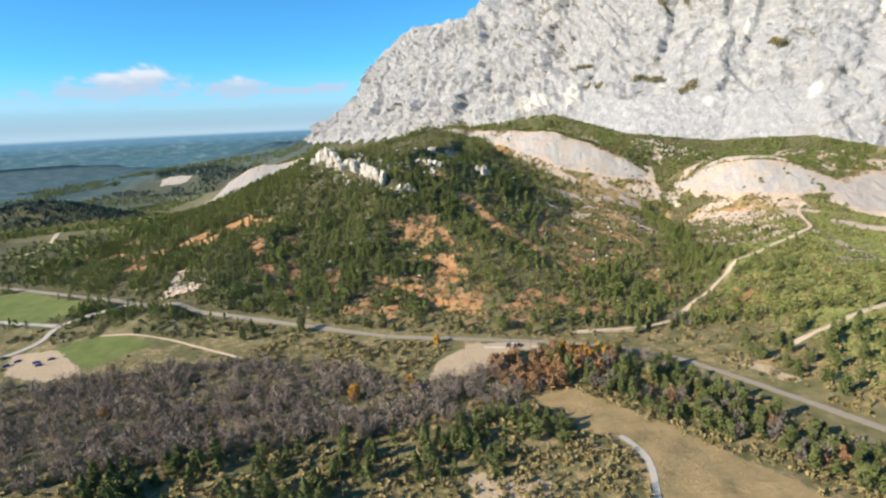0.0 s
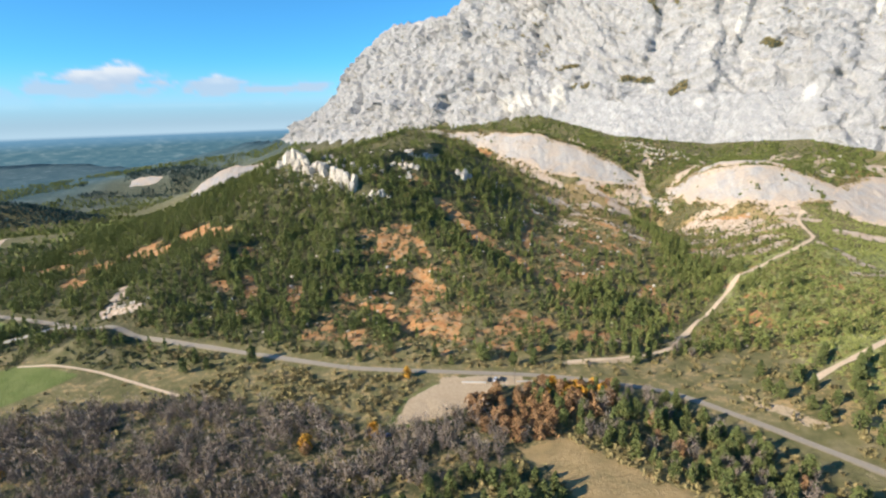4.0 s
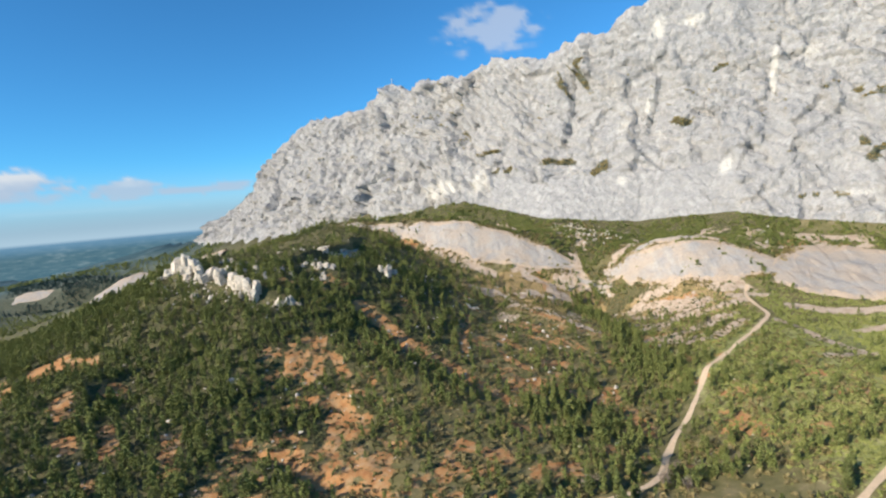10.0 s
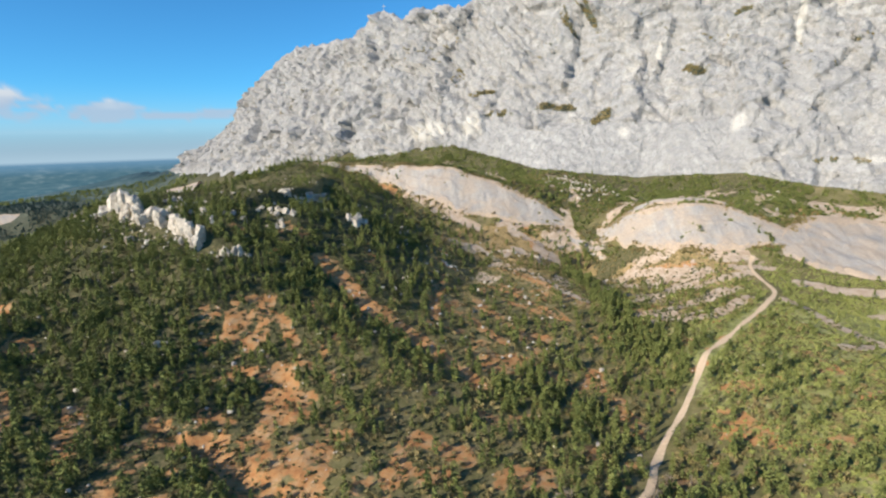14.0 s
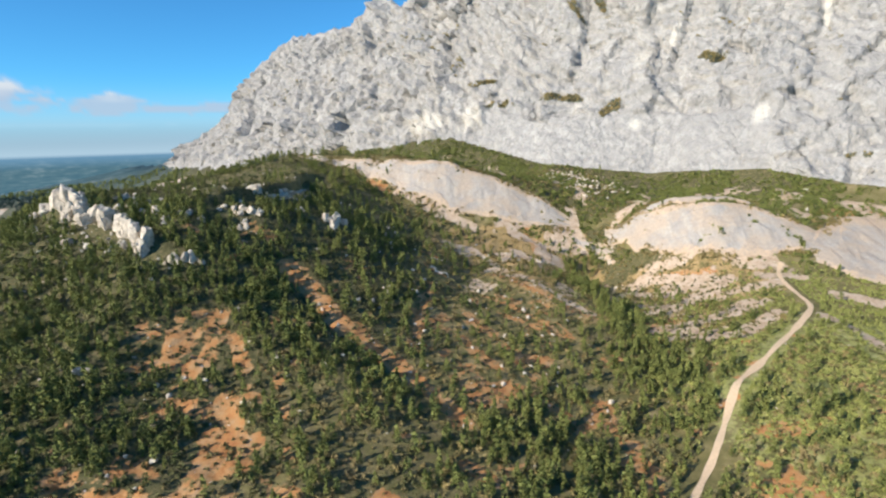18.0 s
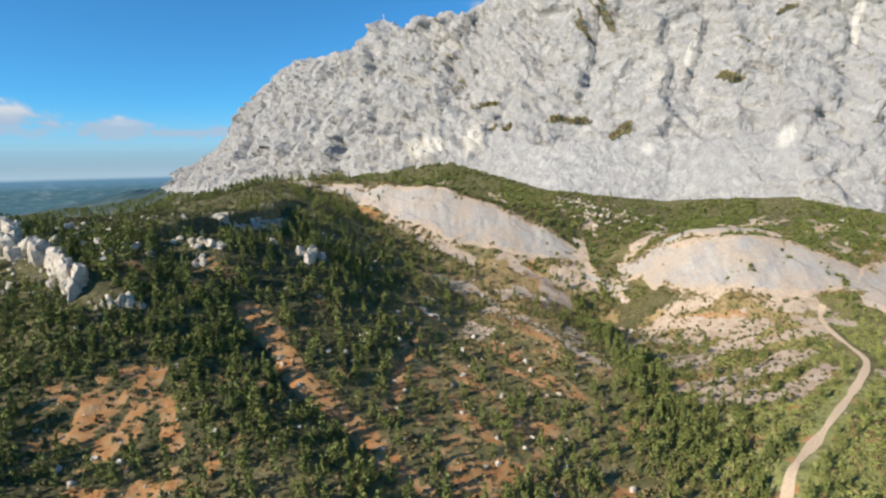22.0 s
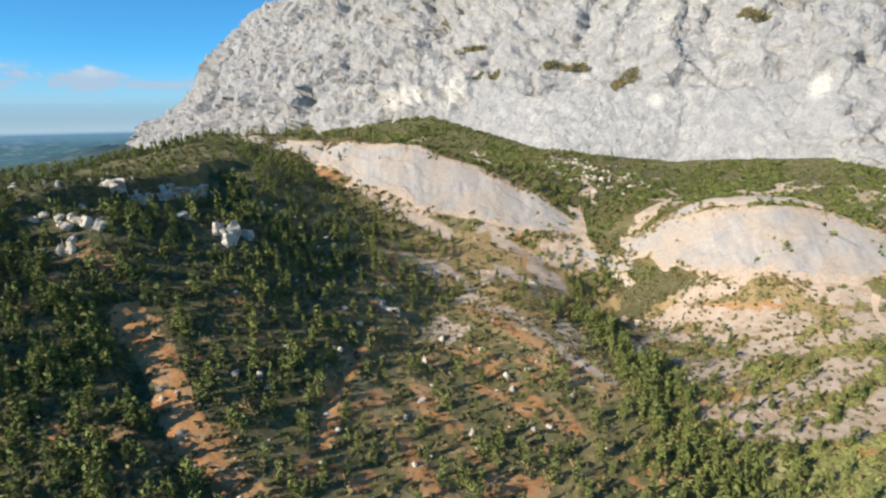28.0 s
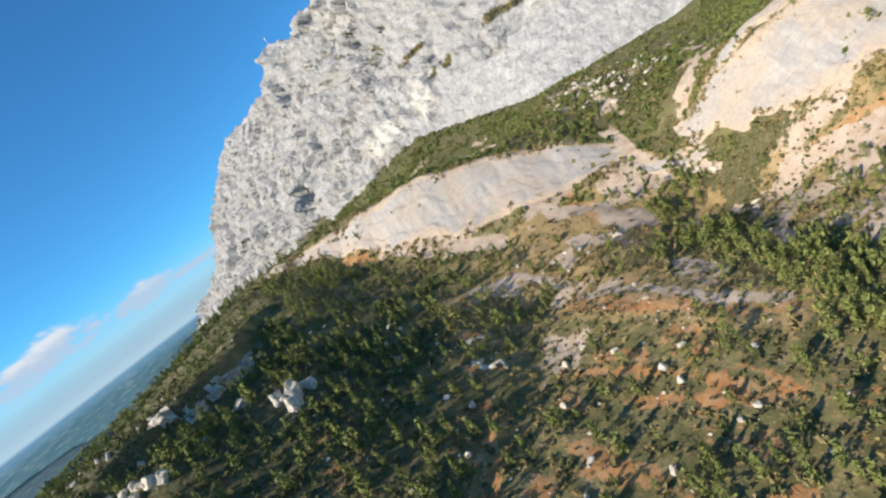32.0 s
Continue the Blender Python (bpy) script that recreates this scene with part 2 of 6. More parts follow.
def slab_rock():
    """Smooth grey bedrock with pink stains, streaks down the slope and thin joints."""
    m, nt, bsdf = material("slab_limestone", 0.88)
    coord = nt.nodes.new("ShaderNodeNewGeometry").outputs["Position"]
    turned = nt.nodes.new("ShaderNodeMapping")
    turned.inputs["Rotation"].default_value = (0, 0, radians(25))
    turned.inputs["Scale"].default_value = (1.0, 0.18, 0.18)
    nt.links.new(coord, turned.inputs["Vector"])
    streak, broad, fine = noise_of(nt, 0.22, 6, 0.65, turned.outputs[0]), noise_of(nt, 0.045, 6), noise_of(nt, 0.45, 8, 0.75)
    base = ramp(nt, streak, ((0.36, (0.31, 0.295, 0.28)), (0.5, (0.39, 0.36, 0.325)), (0.64, (0.45, 0.405, 0.35))))
    base = mix(nt, ramp(nt, broad, ((0.42, (0, 0, 0)), (0.58, (0.85, 0.85, 0.85)))), base, (0.45, 0.36, 0.275))
    rim = maths(nt, "ADD", attribute(nt, "rim"), maths(nt, "MULTIPLY", maths(nt, "SUBTRACT", fine, 0.5), 1.2))
    base = mix(nt, ramp(nt, rim, ((0.4, (0, 0, 0)), (0.7, (0.85, 0.85, 0.85)))), base, (0.52, 0.385, 0.265))
    base = mix(nt, ramp(nt, fine, ((0.42, (0.45, 0.45, 0.45)), (0.54, (0, 0, 0)))), base, (0.30, 0.26, 0.225))
    cells = nt.nodes.new("ShaderNodeTexVoronoi")
    cells.feature = "DISTANCE_TO_EDGE"
    cells.inputs["Scale"].default_value = 0.07
    nt.links.new(coord, cells.inputs["Vector"])
    joint = ramp(nt, cells.outputs["Distance"], ((0.0, (0.22, 0.22, 0.22)), (0.02, (0, 0, 0))))
    base = mix(nt, joint, base, (0.17, 0.14, 0.12))
    nt.links.new(base, bsdf.inputs["Base Color"])
    bump(nt, bsdf, maths(nt, "ADD", fine, maths(nt, "MULTIPLY", streak, 0.8)), 0.6, 0.7)
    return m


SLAB = slab_rock()
ASPHALT = simple("asphalt", (0.32, 0.272, 0.21), 0.9, 0.15, 1.2)


def foliage(name, dark, light, other=None):
    """Leaves whose tone changes from tuft to tuft and from tree to tree."""
    m, nt, bsdf = material(name, 0.85)
    geo = nt.nodes.new("ShaderNodeNewGeometry")
    base = mix(nt, geo.outputs["Random Per Island"], dark, light)
    patch = ramp(nt, noise_of(nt, 0.06, 4), ((0.4, (0, 0, 0)), (0.65, (0.7, 0.7, 0.7))))
    base = mix(nt, patch, base, other or tuple(c * 0.75 for c in light))
    nt.links.new(base, bsdf.inputs["Base Color"])
    bsdf.inputs["Subsurface Weight"].default_value = 0.0
    return m


NEEDLES = foliage("pine_needles", (0.108, 0.134, 0.039), (0.228, 0.238, 0.066), (0.18, 0.193, 0.055))
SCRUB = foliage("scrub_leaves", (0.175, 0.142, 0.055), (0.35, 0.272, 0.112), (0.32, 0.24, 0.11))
# pine needles darkened and blued to carry distant haze and shadow
HAZED_NEEDLES = foliage("hazed_pine_needles", (0.03, 0.055, 0.05), (0.06, 0.095, 0.075), (0.045, 0.075, 0.065))
PINE_GREEN = foliage("valley_pine_needles", (0.10, 0.122, 0.037), (0.168, 0.18, 0.056), (0.14, 0.152, 0.048))
# heath's dull green, lowered further to stand for the slope's shade
HEATH = foliage("shade_darkened_heath", (0.085, 0.094, 0.036), (0.185, 0.172, 0.066), (0.15, 0.138, 0.058))
BRIGHT = foliage("green_broom", (0.23, 0.255, 0.07), (0.35, 0.355, 0.105), (0.32, 0.315, 0.11))
TWIGS = foliage("bare_twigs", (0.175, 0.135, 0.10), (0.37, 0.30, 0.235), (0.25, 0.195, 0.15))
RUST = foliage("autumn_leaves", (0.26, 0.145, 0.07), (0.42, 0.235, 0.10), (0.32, 0.19, 0.10))
GOLD = foliage("golden_leaves", (0.45, 0.21, 0.025), (0.66, 0.36, 0.05))
BARK = simple("bark", (0.16, 0.12, 0.09), 0.95, 0.3, 4.0)
EARTH_TRACK = simple("pale_track_earth", (0.64, 0.48, 0.32), 0.95, 0.15, 0.8, depth=0.05)
VERGE = simple("verge_dust", (0.33, 0.26, 0.17), 0.95, 0.25, 0.5)
GRAVEL = simple("light_gravel", (0.50, 0.44, 0.35), 0.95, 0.12, 1.5, depth=0.03)
CONCRETE = simple("worn_concrete", (0.5, 0.47, 0.42), 0.9, 0.15, 1.5)
PAINT_WHITE = simple("white_car_paint", (0.75, 0.76, 0.78), 0.35, 0.04, 1.0)
PAINT_BLUE = simple("blue_car_paint", (0.05, 0.09, 0.2), 0.35, 0.1, 1.0)
PAINT_DARK = simple("dark_car_paint", (0.04, 0.045, 0.05), 0.35, 0.1, 1.0)
GLASS = simple("car_glass", (0.02, 0.025, 0.03), 0.08, 0.05, 1.0)
RUBBER = simple("tyre_rubber", (0.025, 0.025, 0.025), 0.9, 0.1, 5.0)
WOOD_POLE = simple("weathered_pole_wood", (0.17, 0.14, 0.11), 0.9, 0.25, 5.0)
METAL = simple("zinc_metal", (0.45, 0.45, 0.45), 0.5, 0.1, 3.0, 0.6)

# ---- the lie of the land ----
def lattice(seed):
    return np.random.RandomState(seed).rand(4096).astype(np.float64)


TABLE = lattice(7)


def vnoise(x, y, z=0.0):
    """Smooth value noise, 0 to 1, on arrays."""
    x, y, z = np.broadcast_arrays(np.asarray(x, float), y, z)
    xi, yi, zi = np.floor(x).astype(np.int64), np.floor(y).astype(np.int64), np.floor(z).astype(np.int64)
    fx, fy, fz = x - xi, y - yi, z - zi
    fx, fy, fz = (f * f * (3 - 2 * f) for f in (fx, fy, fz))

    def h(a, b, c):
        k = (a * 73856093) ^ (b * 19349663) ^ (c * 83492791)
        return TABLE[((k >> 5) ^ k) & 4095]

    out = 0.0
    for dz, wz in ((0, 1 - fz), (1, fz)):
        lo = h(xi, yi, zi + dz) * (1 - fx) + h(xi + 1, yi, zi + dz) * fx
        hi = h(xi, yi + 1, zi + dz) * (1 - fx) + h(xi + 1, yi + 1, zi + dz) * fx
        out = out + wz * (lo * (1 - fy) + hi * fy)
    return out


def fbm(x, y, size, octaves=4, z=0.0):
    x, y, z = np.asarray(x, float) / size, np.asarray(y, float) / size, np.asarray(z, float) / size
    total, amp, norm = 0.0, 1.0, 0.0
    for k in range(octaves):
        total = total + amp * vnoise(x * 2**k + 17.3 * k, y * 2**k - 9.1 * k, z * 2**k + 3.7 * k)
        norm, amp = norm + amp, amp * 0.5
    return total / norm


# Eroded channels on the hill.
GULLY = [(-13, 564), (-6, 556), (2, 542), (10, 529), (21, 516), (33, 505), (46, 493), (59, 477), (71, 462), (77, 448)]
RILL = [(76, 600), (73, 581), (68, 559), (63, 541), (62, 522)]
SCARP = [(-79, 417), (-57, 404), (-42, 388), (-28, 374), (-2, 368)]
# The rocky step across the hilltop.
STEP = [(-66, 634), (-54, 641), (-44, 649), (-37, 659), (-31, 676), (-26, 702), (-18, 735)]
# Break lines of the terrain: where it rises, falls and turns (x, y, z).
ROAD = [(-900, 640, 6), (-640, 525, 5), (-442, 458, 6), (-290, 398, 10), (-170, 363, 6), (-60, 332, 2), (50, 321, 1), (105, 303, 1), (147, 258, 0), (190, 205, -1), (260, 130, -3), (420, -60, -4)]
STREAM = [(150, 380, -3), (175, 420, 0), (215, 490, 7), (262, 573, 14), (250, 650, 8), (236, 682, 4), (248, 715, 25)]
TRAIL = [(143, 377, -2), (157, 394, -1), (184, 421, 3), (216, 458, 13), (262, 490, 18), (305, 522, 22), (325, 540, 23), (330, 562, 25), (338, 590, 29), (350, 608, 32)]
HILL_FOOT = [(-420, 480, 10), (-286, 412, 13), (-235, 402, 16), (-98, 377, 11), (-14, 352, 5), (60, 345, 3), (118, 350, 1)]
SPUR = [(-78, 420, 17), (-96, 470, 35), (-100, 515, 58), (-92, 557, 84), (-125, 595, 97), (-172, 624, 104)]
BROW = [(2, 502, 38), (-13, 559, 60), (5, 637, 82), (-12, 685, 88), (0, 780, 103)]
CREST = [(-185, 640, 103), (-130, 690, 105), (-80, 770, 112), (-70, 882, 123)]
EAST_FLANK = [(45, 440, 14), (102, 492, 13), (91, 510, 19), (72, 536, 27), (64, 572, 40), (90, 662, 43), (75, 737, 60)]
EAST_FOOT = [(172, 592, 21), (117, 670, 35), (150, 700, 34), (190, 738, 38)]
WEST_FLANK = [(-177, 486, 34), (-231, 563, 53), (-300, 540, 29), (-420, 570, 14), (-606, 737, 3)]
WEST_BACK = [(-290, 680, 62), (-330, 800, 34), (-420, 1000, -4), (-520, 1150, -25)]
SLAB_A = [(-66, 888, 124), (-31, 873, 125), (2, 858, 122), (27, 847, 118), (59, 833, 119), (95, 817, 117), (119, 807, 112), (147, 795, 101), (175, 782, 89), (207, 768, 74), (250, 748, 49)]
SLAB_A_FOOT = [(-40, 868, 119), (-5, 852, 112), (27, 833, 100), (57, 803, 87), (85, 777, 75), (111, 764, 66), (139, 758, 60), (167, 753, 55), (196, 750, 51), (224, 746, 46)]
SLAB_A_BACK = [(-40, 930, 120), (70, 885, 108), (150, 850, 90), (253, 880, 101), (264, 792, 83)]
SLAB_B = [(262, 738, 47), (280, 708, 62), (300, 685, 71), (325, 668, 75), (350, 664, 74), (382, 648, 64), (412, 630, 50)]
SLAB_B_FOOT = [(256, 722, 35), (268, 700, 35), (280, 670, 35), (295, 649, 35), (322, 630, 37), (353, 622, 40), (385, 612, 38)]
SLAB_B_BACK = [(310, 735, 72), (345, 712, 72), (395, 690, 74), (425, 678, 74)]
EAST_SLOPE = [(163, 304, 5), (225, 343, 13), (300, 400, 14), (345, 470, 13), (368, 505, 12), (400, 540, 18), (450, 600, 40)]
EAST_RISE = [(330, 260, 16), (440, 330, 24), (520, 500, 42), (640, 420, 55), (900, 250, 70)]
CLIFF_FOOT = [(-839, 2332, 88), (-603, 1944, 92), (-380, 1540, 98), (-170, 1290, 112), (-8, 1172, 128), (144, 1040, 146), (199, 989, 128), (258, 905, 104), (363, 852, 97), (455, 770, 102), (500, 715, 88), (560, 670, 80), (800, 500, 95), (1150, 300, 110)]
LOWER_WALL = [(-120, 1300, 165), (60, 1160, 190), (150, 1085, 186), (195, 1040, 182), (260, 965, 164), (335, 925, 172), (430, 850, 165), (512, 805, 182), (620, 730, 190), (900, 560, 210)]
MID_FACE = [(-200, 1600, 260), (40, 1310, 300), (190, 1150, 270), (330, 1010, 260), (480, 900, 262), (577, 852, 267), (900, 680, 300)]
RIM = [(-620, 1985, 108), (-450, 1935, 215), (-380, 1912, 268), (-315, 1890, 330), (-246, 1862, 382), (-199, 1824, 408), (-156, 1790, 414), (-25, 1614, 415), (57, 1475, 441), (135, 1370, 418), (230, 1235, 412), (290, 1150, 400), (333, 1092, 376), (375, 1040, 403), (440, 997, 424), (508, 967, 442), (608, 920, 424), (689, 877, 428), (777, 832, 424), (1200, 640, 430)]
RIM_BACK = [(-500, 2300, 120), (0, 2000, 300), (350, 1500, 340), (800, 1150, 380), (1500, 900, 390)]
MEADOW = [(-900, 250, -8), (-500, 250, -6), (-250, 293, -2), (-37, 262, -3), (60, 205, 1), (160, 120, -2), (0, 60, 0), (-300, 60, -4)]
PALE_RIDGE = [(-670, 1340, -40), (-640, 1390, -8), (-603, 1422, 16), (-570, 1440, 26), (-528, 1452, 26), (-449, 1440, 46), (-370, 1450, 75)]
PALE_FOOT = [(-690, 1270, -48), (-600, 1310, -40), (-500, 1330, -22), (-400, 1330, 0)]
BLUFF = [(-720, 1600, -14), (-790, 1640, -6), (-870, 1670, 4), (-960, 1680, 2), (-1060, 1660, -14)]
BLUFF_FOOT = [(-780, 1600, -38), (-870, 1612, -42), (-960, 1612, -44), (-1050, 1580, -45)]
FAR = [(-700, 1060, -38), (-950, 880, -38), (-1100, 1250, -50), (-1500, 900, -45), (-2600, 2600, -70), (-1300, 2600, -30), (-3000, 0, -30), (-3400, 4200, -60), (-300, 4500, -60), (4500, 4500, 200), (3000, -3000, -30), (-4500, -4500, -40), (-4800, 4800, -60), (-4800, 1500, -60), (4500, 0, 100), (0, -4500, -20), (0, -700, -5), (1200, -500, 0), (-1200, -500, -10), (2200, 900, 300), (900, 2600, 200)]


def along(line, step):
    """Points along a polyline, a step apart."""
    pts = np.array(line, float)
    out = []
    for a, b in zip(pts[:-1], pts[1:]):
        n = max(1, int(np.hypot(*(b - a)[:2]) // step))
        out += [a + (b - a) * k / n for k in range(n)]
    return np.array(out + [pts[-1]])


SPOTS = [(-78, 584, 94), (-47, 602, 95), (-32, 789, 113), (-38, 779, 112), (-42, 662, 98), (-54, 587, 85), (-24, 649, 88), (28, 544, 44), (-179, 547, 65), (-123, 516, 50), (-62, 466, 27), (-33, 442, 16), (-4, 493, 39), (29, 458, 22), (38, 666, 61), (115, 666, 30), (187, 724, 37), (174, 671, 26), (227, 648, 11), (-168, 479, 31), (-96, 417, 15), (-194, 483, 43), (-233, 370, 12), (-208, 396, 19), (93, 596, 30), (6, 384, 10), (-62, 640, 98), (-70, 690, 104), (145, 618, 28), (130, 640, 28), (158, 645, 27), (83, 635, 42), (105, 625, 30)]

NEAR_LINES = (ROAD, STREAM, TRAIL, HILL_FOOT, SPUR, BROW, CREST, EAST_FLANK, EAST_FOOT, WEST_FLANK, SLAB_A, SLAB_A_FOOT, SLAB_A_BACK, SLAB_B, SLAB_B_FOOT, SLAB_B_BACK, EAST_SLOPE)
WIDE_LINES = (PALE_RIDGE, PALE_FOOT, BLUFF, BLUFF_FOOT, WEST_BACK, EAST_RISE, CLIFF_FOOT, LOWER_WALL, MID_FACE, RIM, RIM_BACK)
knots = np.concatenate([along(l, 32.0) for l in NEAR_LINES] + [along(l, 75.0) for l in WIDE_LINES] + [along(CLIFF_FOOT[4:12], 30.0), along(LOWER_WALL[1:9], 35.0)] + [np.array(MEADOW, float), np.array(FAR, float)])
spot_gap = np.hypot(*(knots[:, None, :2] - np.array(SPOTS, float)[None, :, :2]).transpose(2, 0, 1)).min(1)
knots = np.concatenate([np.array(SPOTS, float), knots[spot_gap > 14.0]])
gap = np.hypot(*(knots[:, None, :2] - knots[None, :, :2]).transpose(2, 0, 1))
keep = np.array([not (gap[i, :i] < 6.0).any() for i in range(len(knots))])
knots, gap = knots[keep], gap[keep][:, keep]
n_k = len(knots)
system = np.zeros((n_k + 1, n_k + 1))
system[:n_k, :n_k] = np.sqrt(gap**2 + 36.0)
system[:n_k, n_k] = system[n_k, :n_k] = 1
weights = np.linalg.solve(system, np.append(knots[:, 2], 0.0))


def smooth_land(x, y):
    """The height of the land without its small relief."""
    x, y = np.asarray(x, float).ravel(), np.asarray(y, float).ravel()
    out = np.empty(len(x))
    for k in range(0, len(x), 8000):
        d = np.sqrt((x[k : k + 8000, None] - knots[None, :, 0]) ** 2 + (y[k : k + 8000, None] - knots[None, :, 1]) ** 2 + 36.0)
        out[k : k + 8000] = d @ weights[:n_k] + weights[n_k]
    return out


def segment_gap(x, y, line):
    """How far points lie from a polyline on the plan."""
    pts = np.array(line, float)[:, :2]
    best = np.full(np.shape(x), 1e9)
    for a, b in zip(pts[:-1], pts[1:]):
        d = b - a
        s = np.clip(((x - a[0]) * d[0] + (y - a[1]) * d[1]) / (d @ d), 0, 1)
        best = np.minimum(best, np.hypot(x - a[0] - s * d[0], y - a[1] - s * d[1]))
    return best


STRIKE, UPFACE = np.array((0.751, -0.660)), np.array((0.660, 0.751))
foot_uv = sorted((x * STRIKE[0] + y * STRIKE[1], x * UPFACE[0] + y * UPFACE[1]) for x, y, _ in CLIFF_FOOT)
rim_uv = sorted((x * STRIKE[0] + y * STRIKE[1], x * UPFACE[0] + y * UPFACE[1]) for x, y, _ in RIM)


def past_foot(x, y):
    """Metres by which a point lies up the face from the foot of the cliff."""
    u, v = x * STRIKE[0] + y * STRIKE[1], x * UPFACE[0] + y * UPFACE[1]
    return v - np.interp(u, [p[0] for p in foot_uv], [p[1] for p in foot_uv])


def soft(v, lo, hi):
    t = np.clip((np.asarray(v, float) - lo) / (hi - lo), 0, 1)
    return t * t * (3 - 2 * t)


def within(x, y, ring, feather):
    """1 inside a ring of points, falling to 0 a feather outside it."""
    pts = np.array(ring, float)
    odd = np.zeros(np.shape(x), bool)
    for (ax, ay), (bx, by) in zip(pts, np.roll(pts, -1, 0)):
        cross = (ay > y) != (by > y)
        odd ^= cross & (x < (bx - ax) * (y - ay) / (by - ay + 1e-9) + ax)
    d = segment_gap(x, y, list(ring) + [ring[0]])
    return np.where(odd, 1.0, 1 - soft(d, 0, feather))


BARE_ZONE = [(-72, 498), (-25, 495), (-14, 440), (2, 405), (30, 350), (-30, 352), (-82, 370), (-84, 405), (-58, 415), (-52, 450)]
FLANK_ZONE = [(72, 655), (150, 640), (196, 585), (176, 530), (120, 488), (84, 478), (62, 545)]
COPSE = [(-66, 385), (-44, 392), (-28, 380), (-26, 364), (-52, 358), (-70, 368)]


def land(x, y):
    """The height of the ground."""
    x, y = np.asarray(x, float).ravel(), np.asarray(y, float).ravel()
    z = smooth_land(x, y)
    flat = soft(segment_gap(x, y, ROAD), 5, 22) * soft(segment_gap(x, y, TRAIL), 2, 12)
    rough = soft(z, 3, 25) * flat * (0.25 + 0.75 * soft(-past_foot(x, y), 25, 150))
    z = z + rough * (7.0 * (fbm(x, y, 55.0, 4) - 0.5) + 2.2 * (fbm(x, y, 12.0, 3) - 0.5)) + flat * 0.8 * (fbm(x, y, 9.0, 2) - 0.5)
    z = z - 4.6 * np.exp(-((segment_gap(x + 6.0, y + 5.0, GULLY[:8]) / 4.2) ** 2)) - 1.2 * np.exp(-((segment_gap(x, y, GULLY) / 4.0) ** 2)) - 3.5 * np.exp(-((segment_gap(x, y, SCARP) / 6.0) ** 2))
    gap_s = segment_gap(x, y, STEP)
    side = np.sign((x + 44) * 0.87 - (y - 649) * 0.5 + 0.0045 * np.clip(y - 649, 0, 90) ** 2) * gap_s
    z = z + (8.5 * soft(-side, -1.5, 2.5) * np.exp(-((np.minimum(side, 0) / 40) ** 2)) - 1.5 * soft(side, 0, 3) * np.exp(-((side / 25) ** 2))) * soft(gap_s * -1, -60, -20)
    z = z - 2.2 * np.exp(-((segment_gap(x + 2.5, y, RILL) / 2.4) ** 2))
    z = z + 58 * np.exp(-(((x + 880) / 170) ** 2 + ((y - 1040) / 90) ** 2))
    torn_zone = within(x, y, BARE_ZONE, 20) + 0.6 * within(x, y, FLANK_ZONE, 20)
    z = z + torn_zone * (3.2 * (fbm(x + 31, y - 7, 11.0, 2) - 0.5) + 2.2 * (fbm(x, y, 4.5, 2) - 0.5)) * soft(y, 350, 375)
    far = soft(np.hypot(x, y - 600), 1300, 2600)
    z = z + far * 20.0 * (fbm(x, y, 900.0, 4) - 0.5)
    return z

# ---- the ground ----
def mesh_of(name, verts, faces, mat, smooth=False):
    """A mesh from arrays of places and of faces with the same number of corners."""
    verts, faces = np.asarray(verts, np.float32), np.asarray(faces, np.int32)
    me = bpy.data.meshes.new(name)
    me.vertices.add(len(verts))
    me.vertices.foreach_set("co", verts.ravel())
    n = faces.shape[1]
    me.loops.add(faces.size)
    me.loops.foreach_set("vertex_index", faces.ravel())
    me.polygons.add(len(faces))
    me.polygons.foreach_set("loop_start", np.arange(0, faces.size, n, dtype=np.int32))
    me.polygons.foreach_set("loop_total", np.full(len(faces), n, np.int32))
    if smooth:
        me.polygons.foreach_set("use_smooth", np.ones(len(faces), bool))
    me.update(calc_edges=True)
    if mat:
        me.materials.append(mat)
    return me


def graded(lo, hi, step, end_lo, end_hi, grow=1.09):
    core = np.arange(lo, hi + step, step)
    left, right, s = [], [], step
    p = lo
    while p > end_lo:
        s *= grow
        p -= s
        left.append(max(p, end_lo))
    p, s = core[-1], step
    while p < end_hi:
        s *= grow
        p += s
        right.append(min(p, end_hi))
    return np.array(left[::-1] + core.tolist() + right)


def grid_faces(nx, ny):
    i = np.arange(nx * ny).reshape(ny, nx)
    return np.stack([i[:-1, :-1], i[:-1, 1:], i[1:, 1:], i[1:, :-1]], -1).reshape(-1, 4)


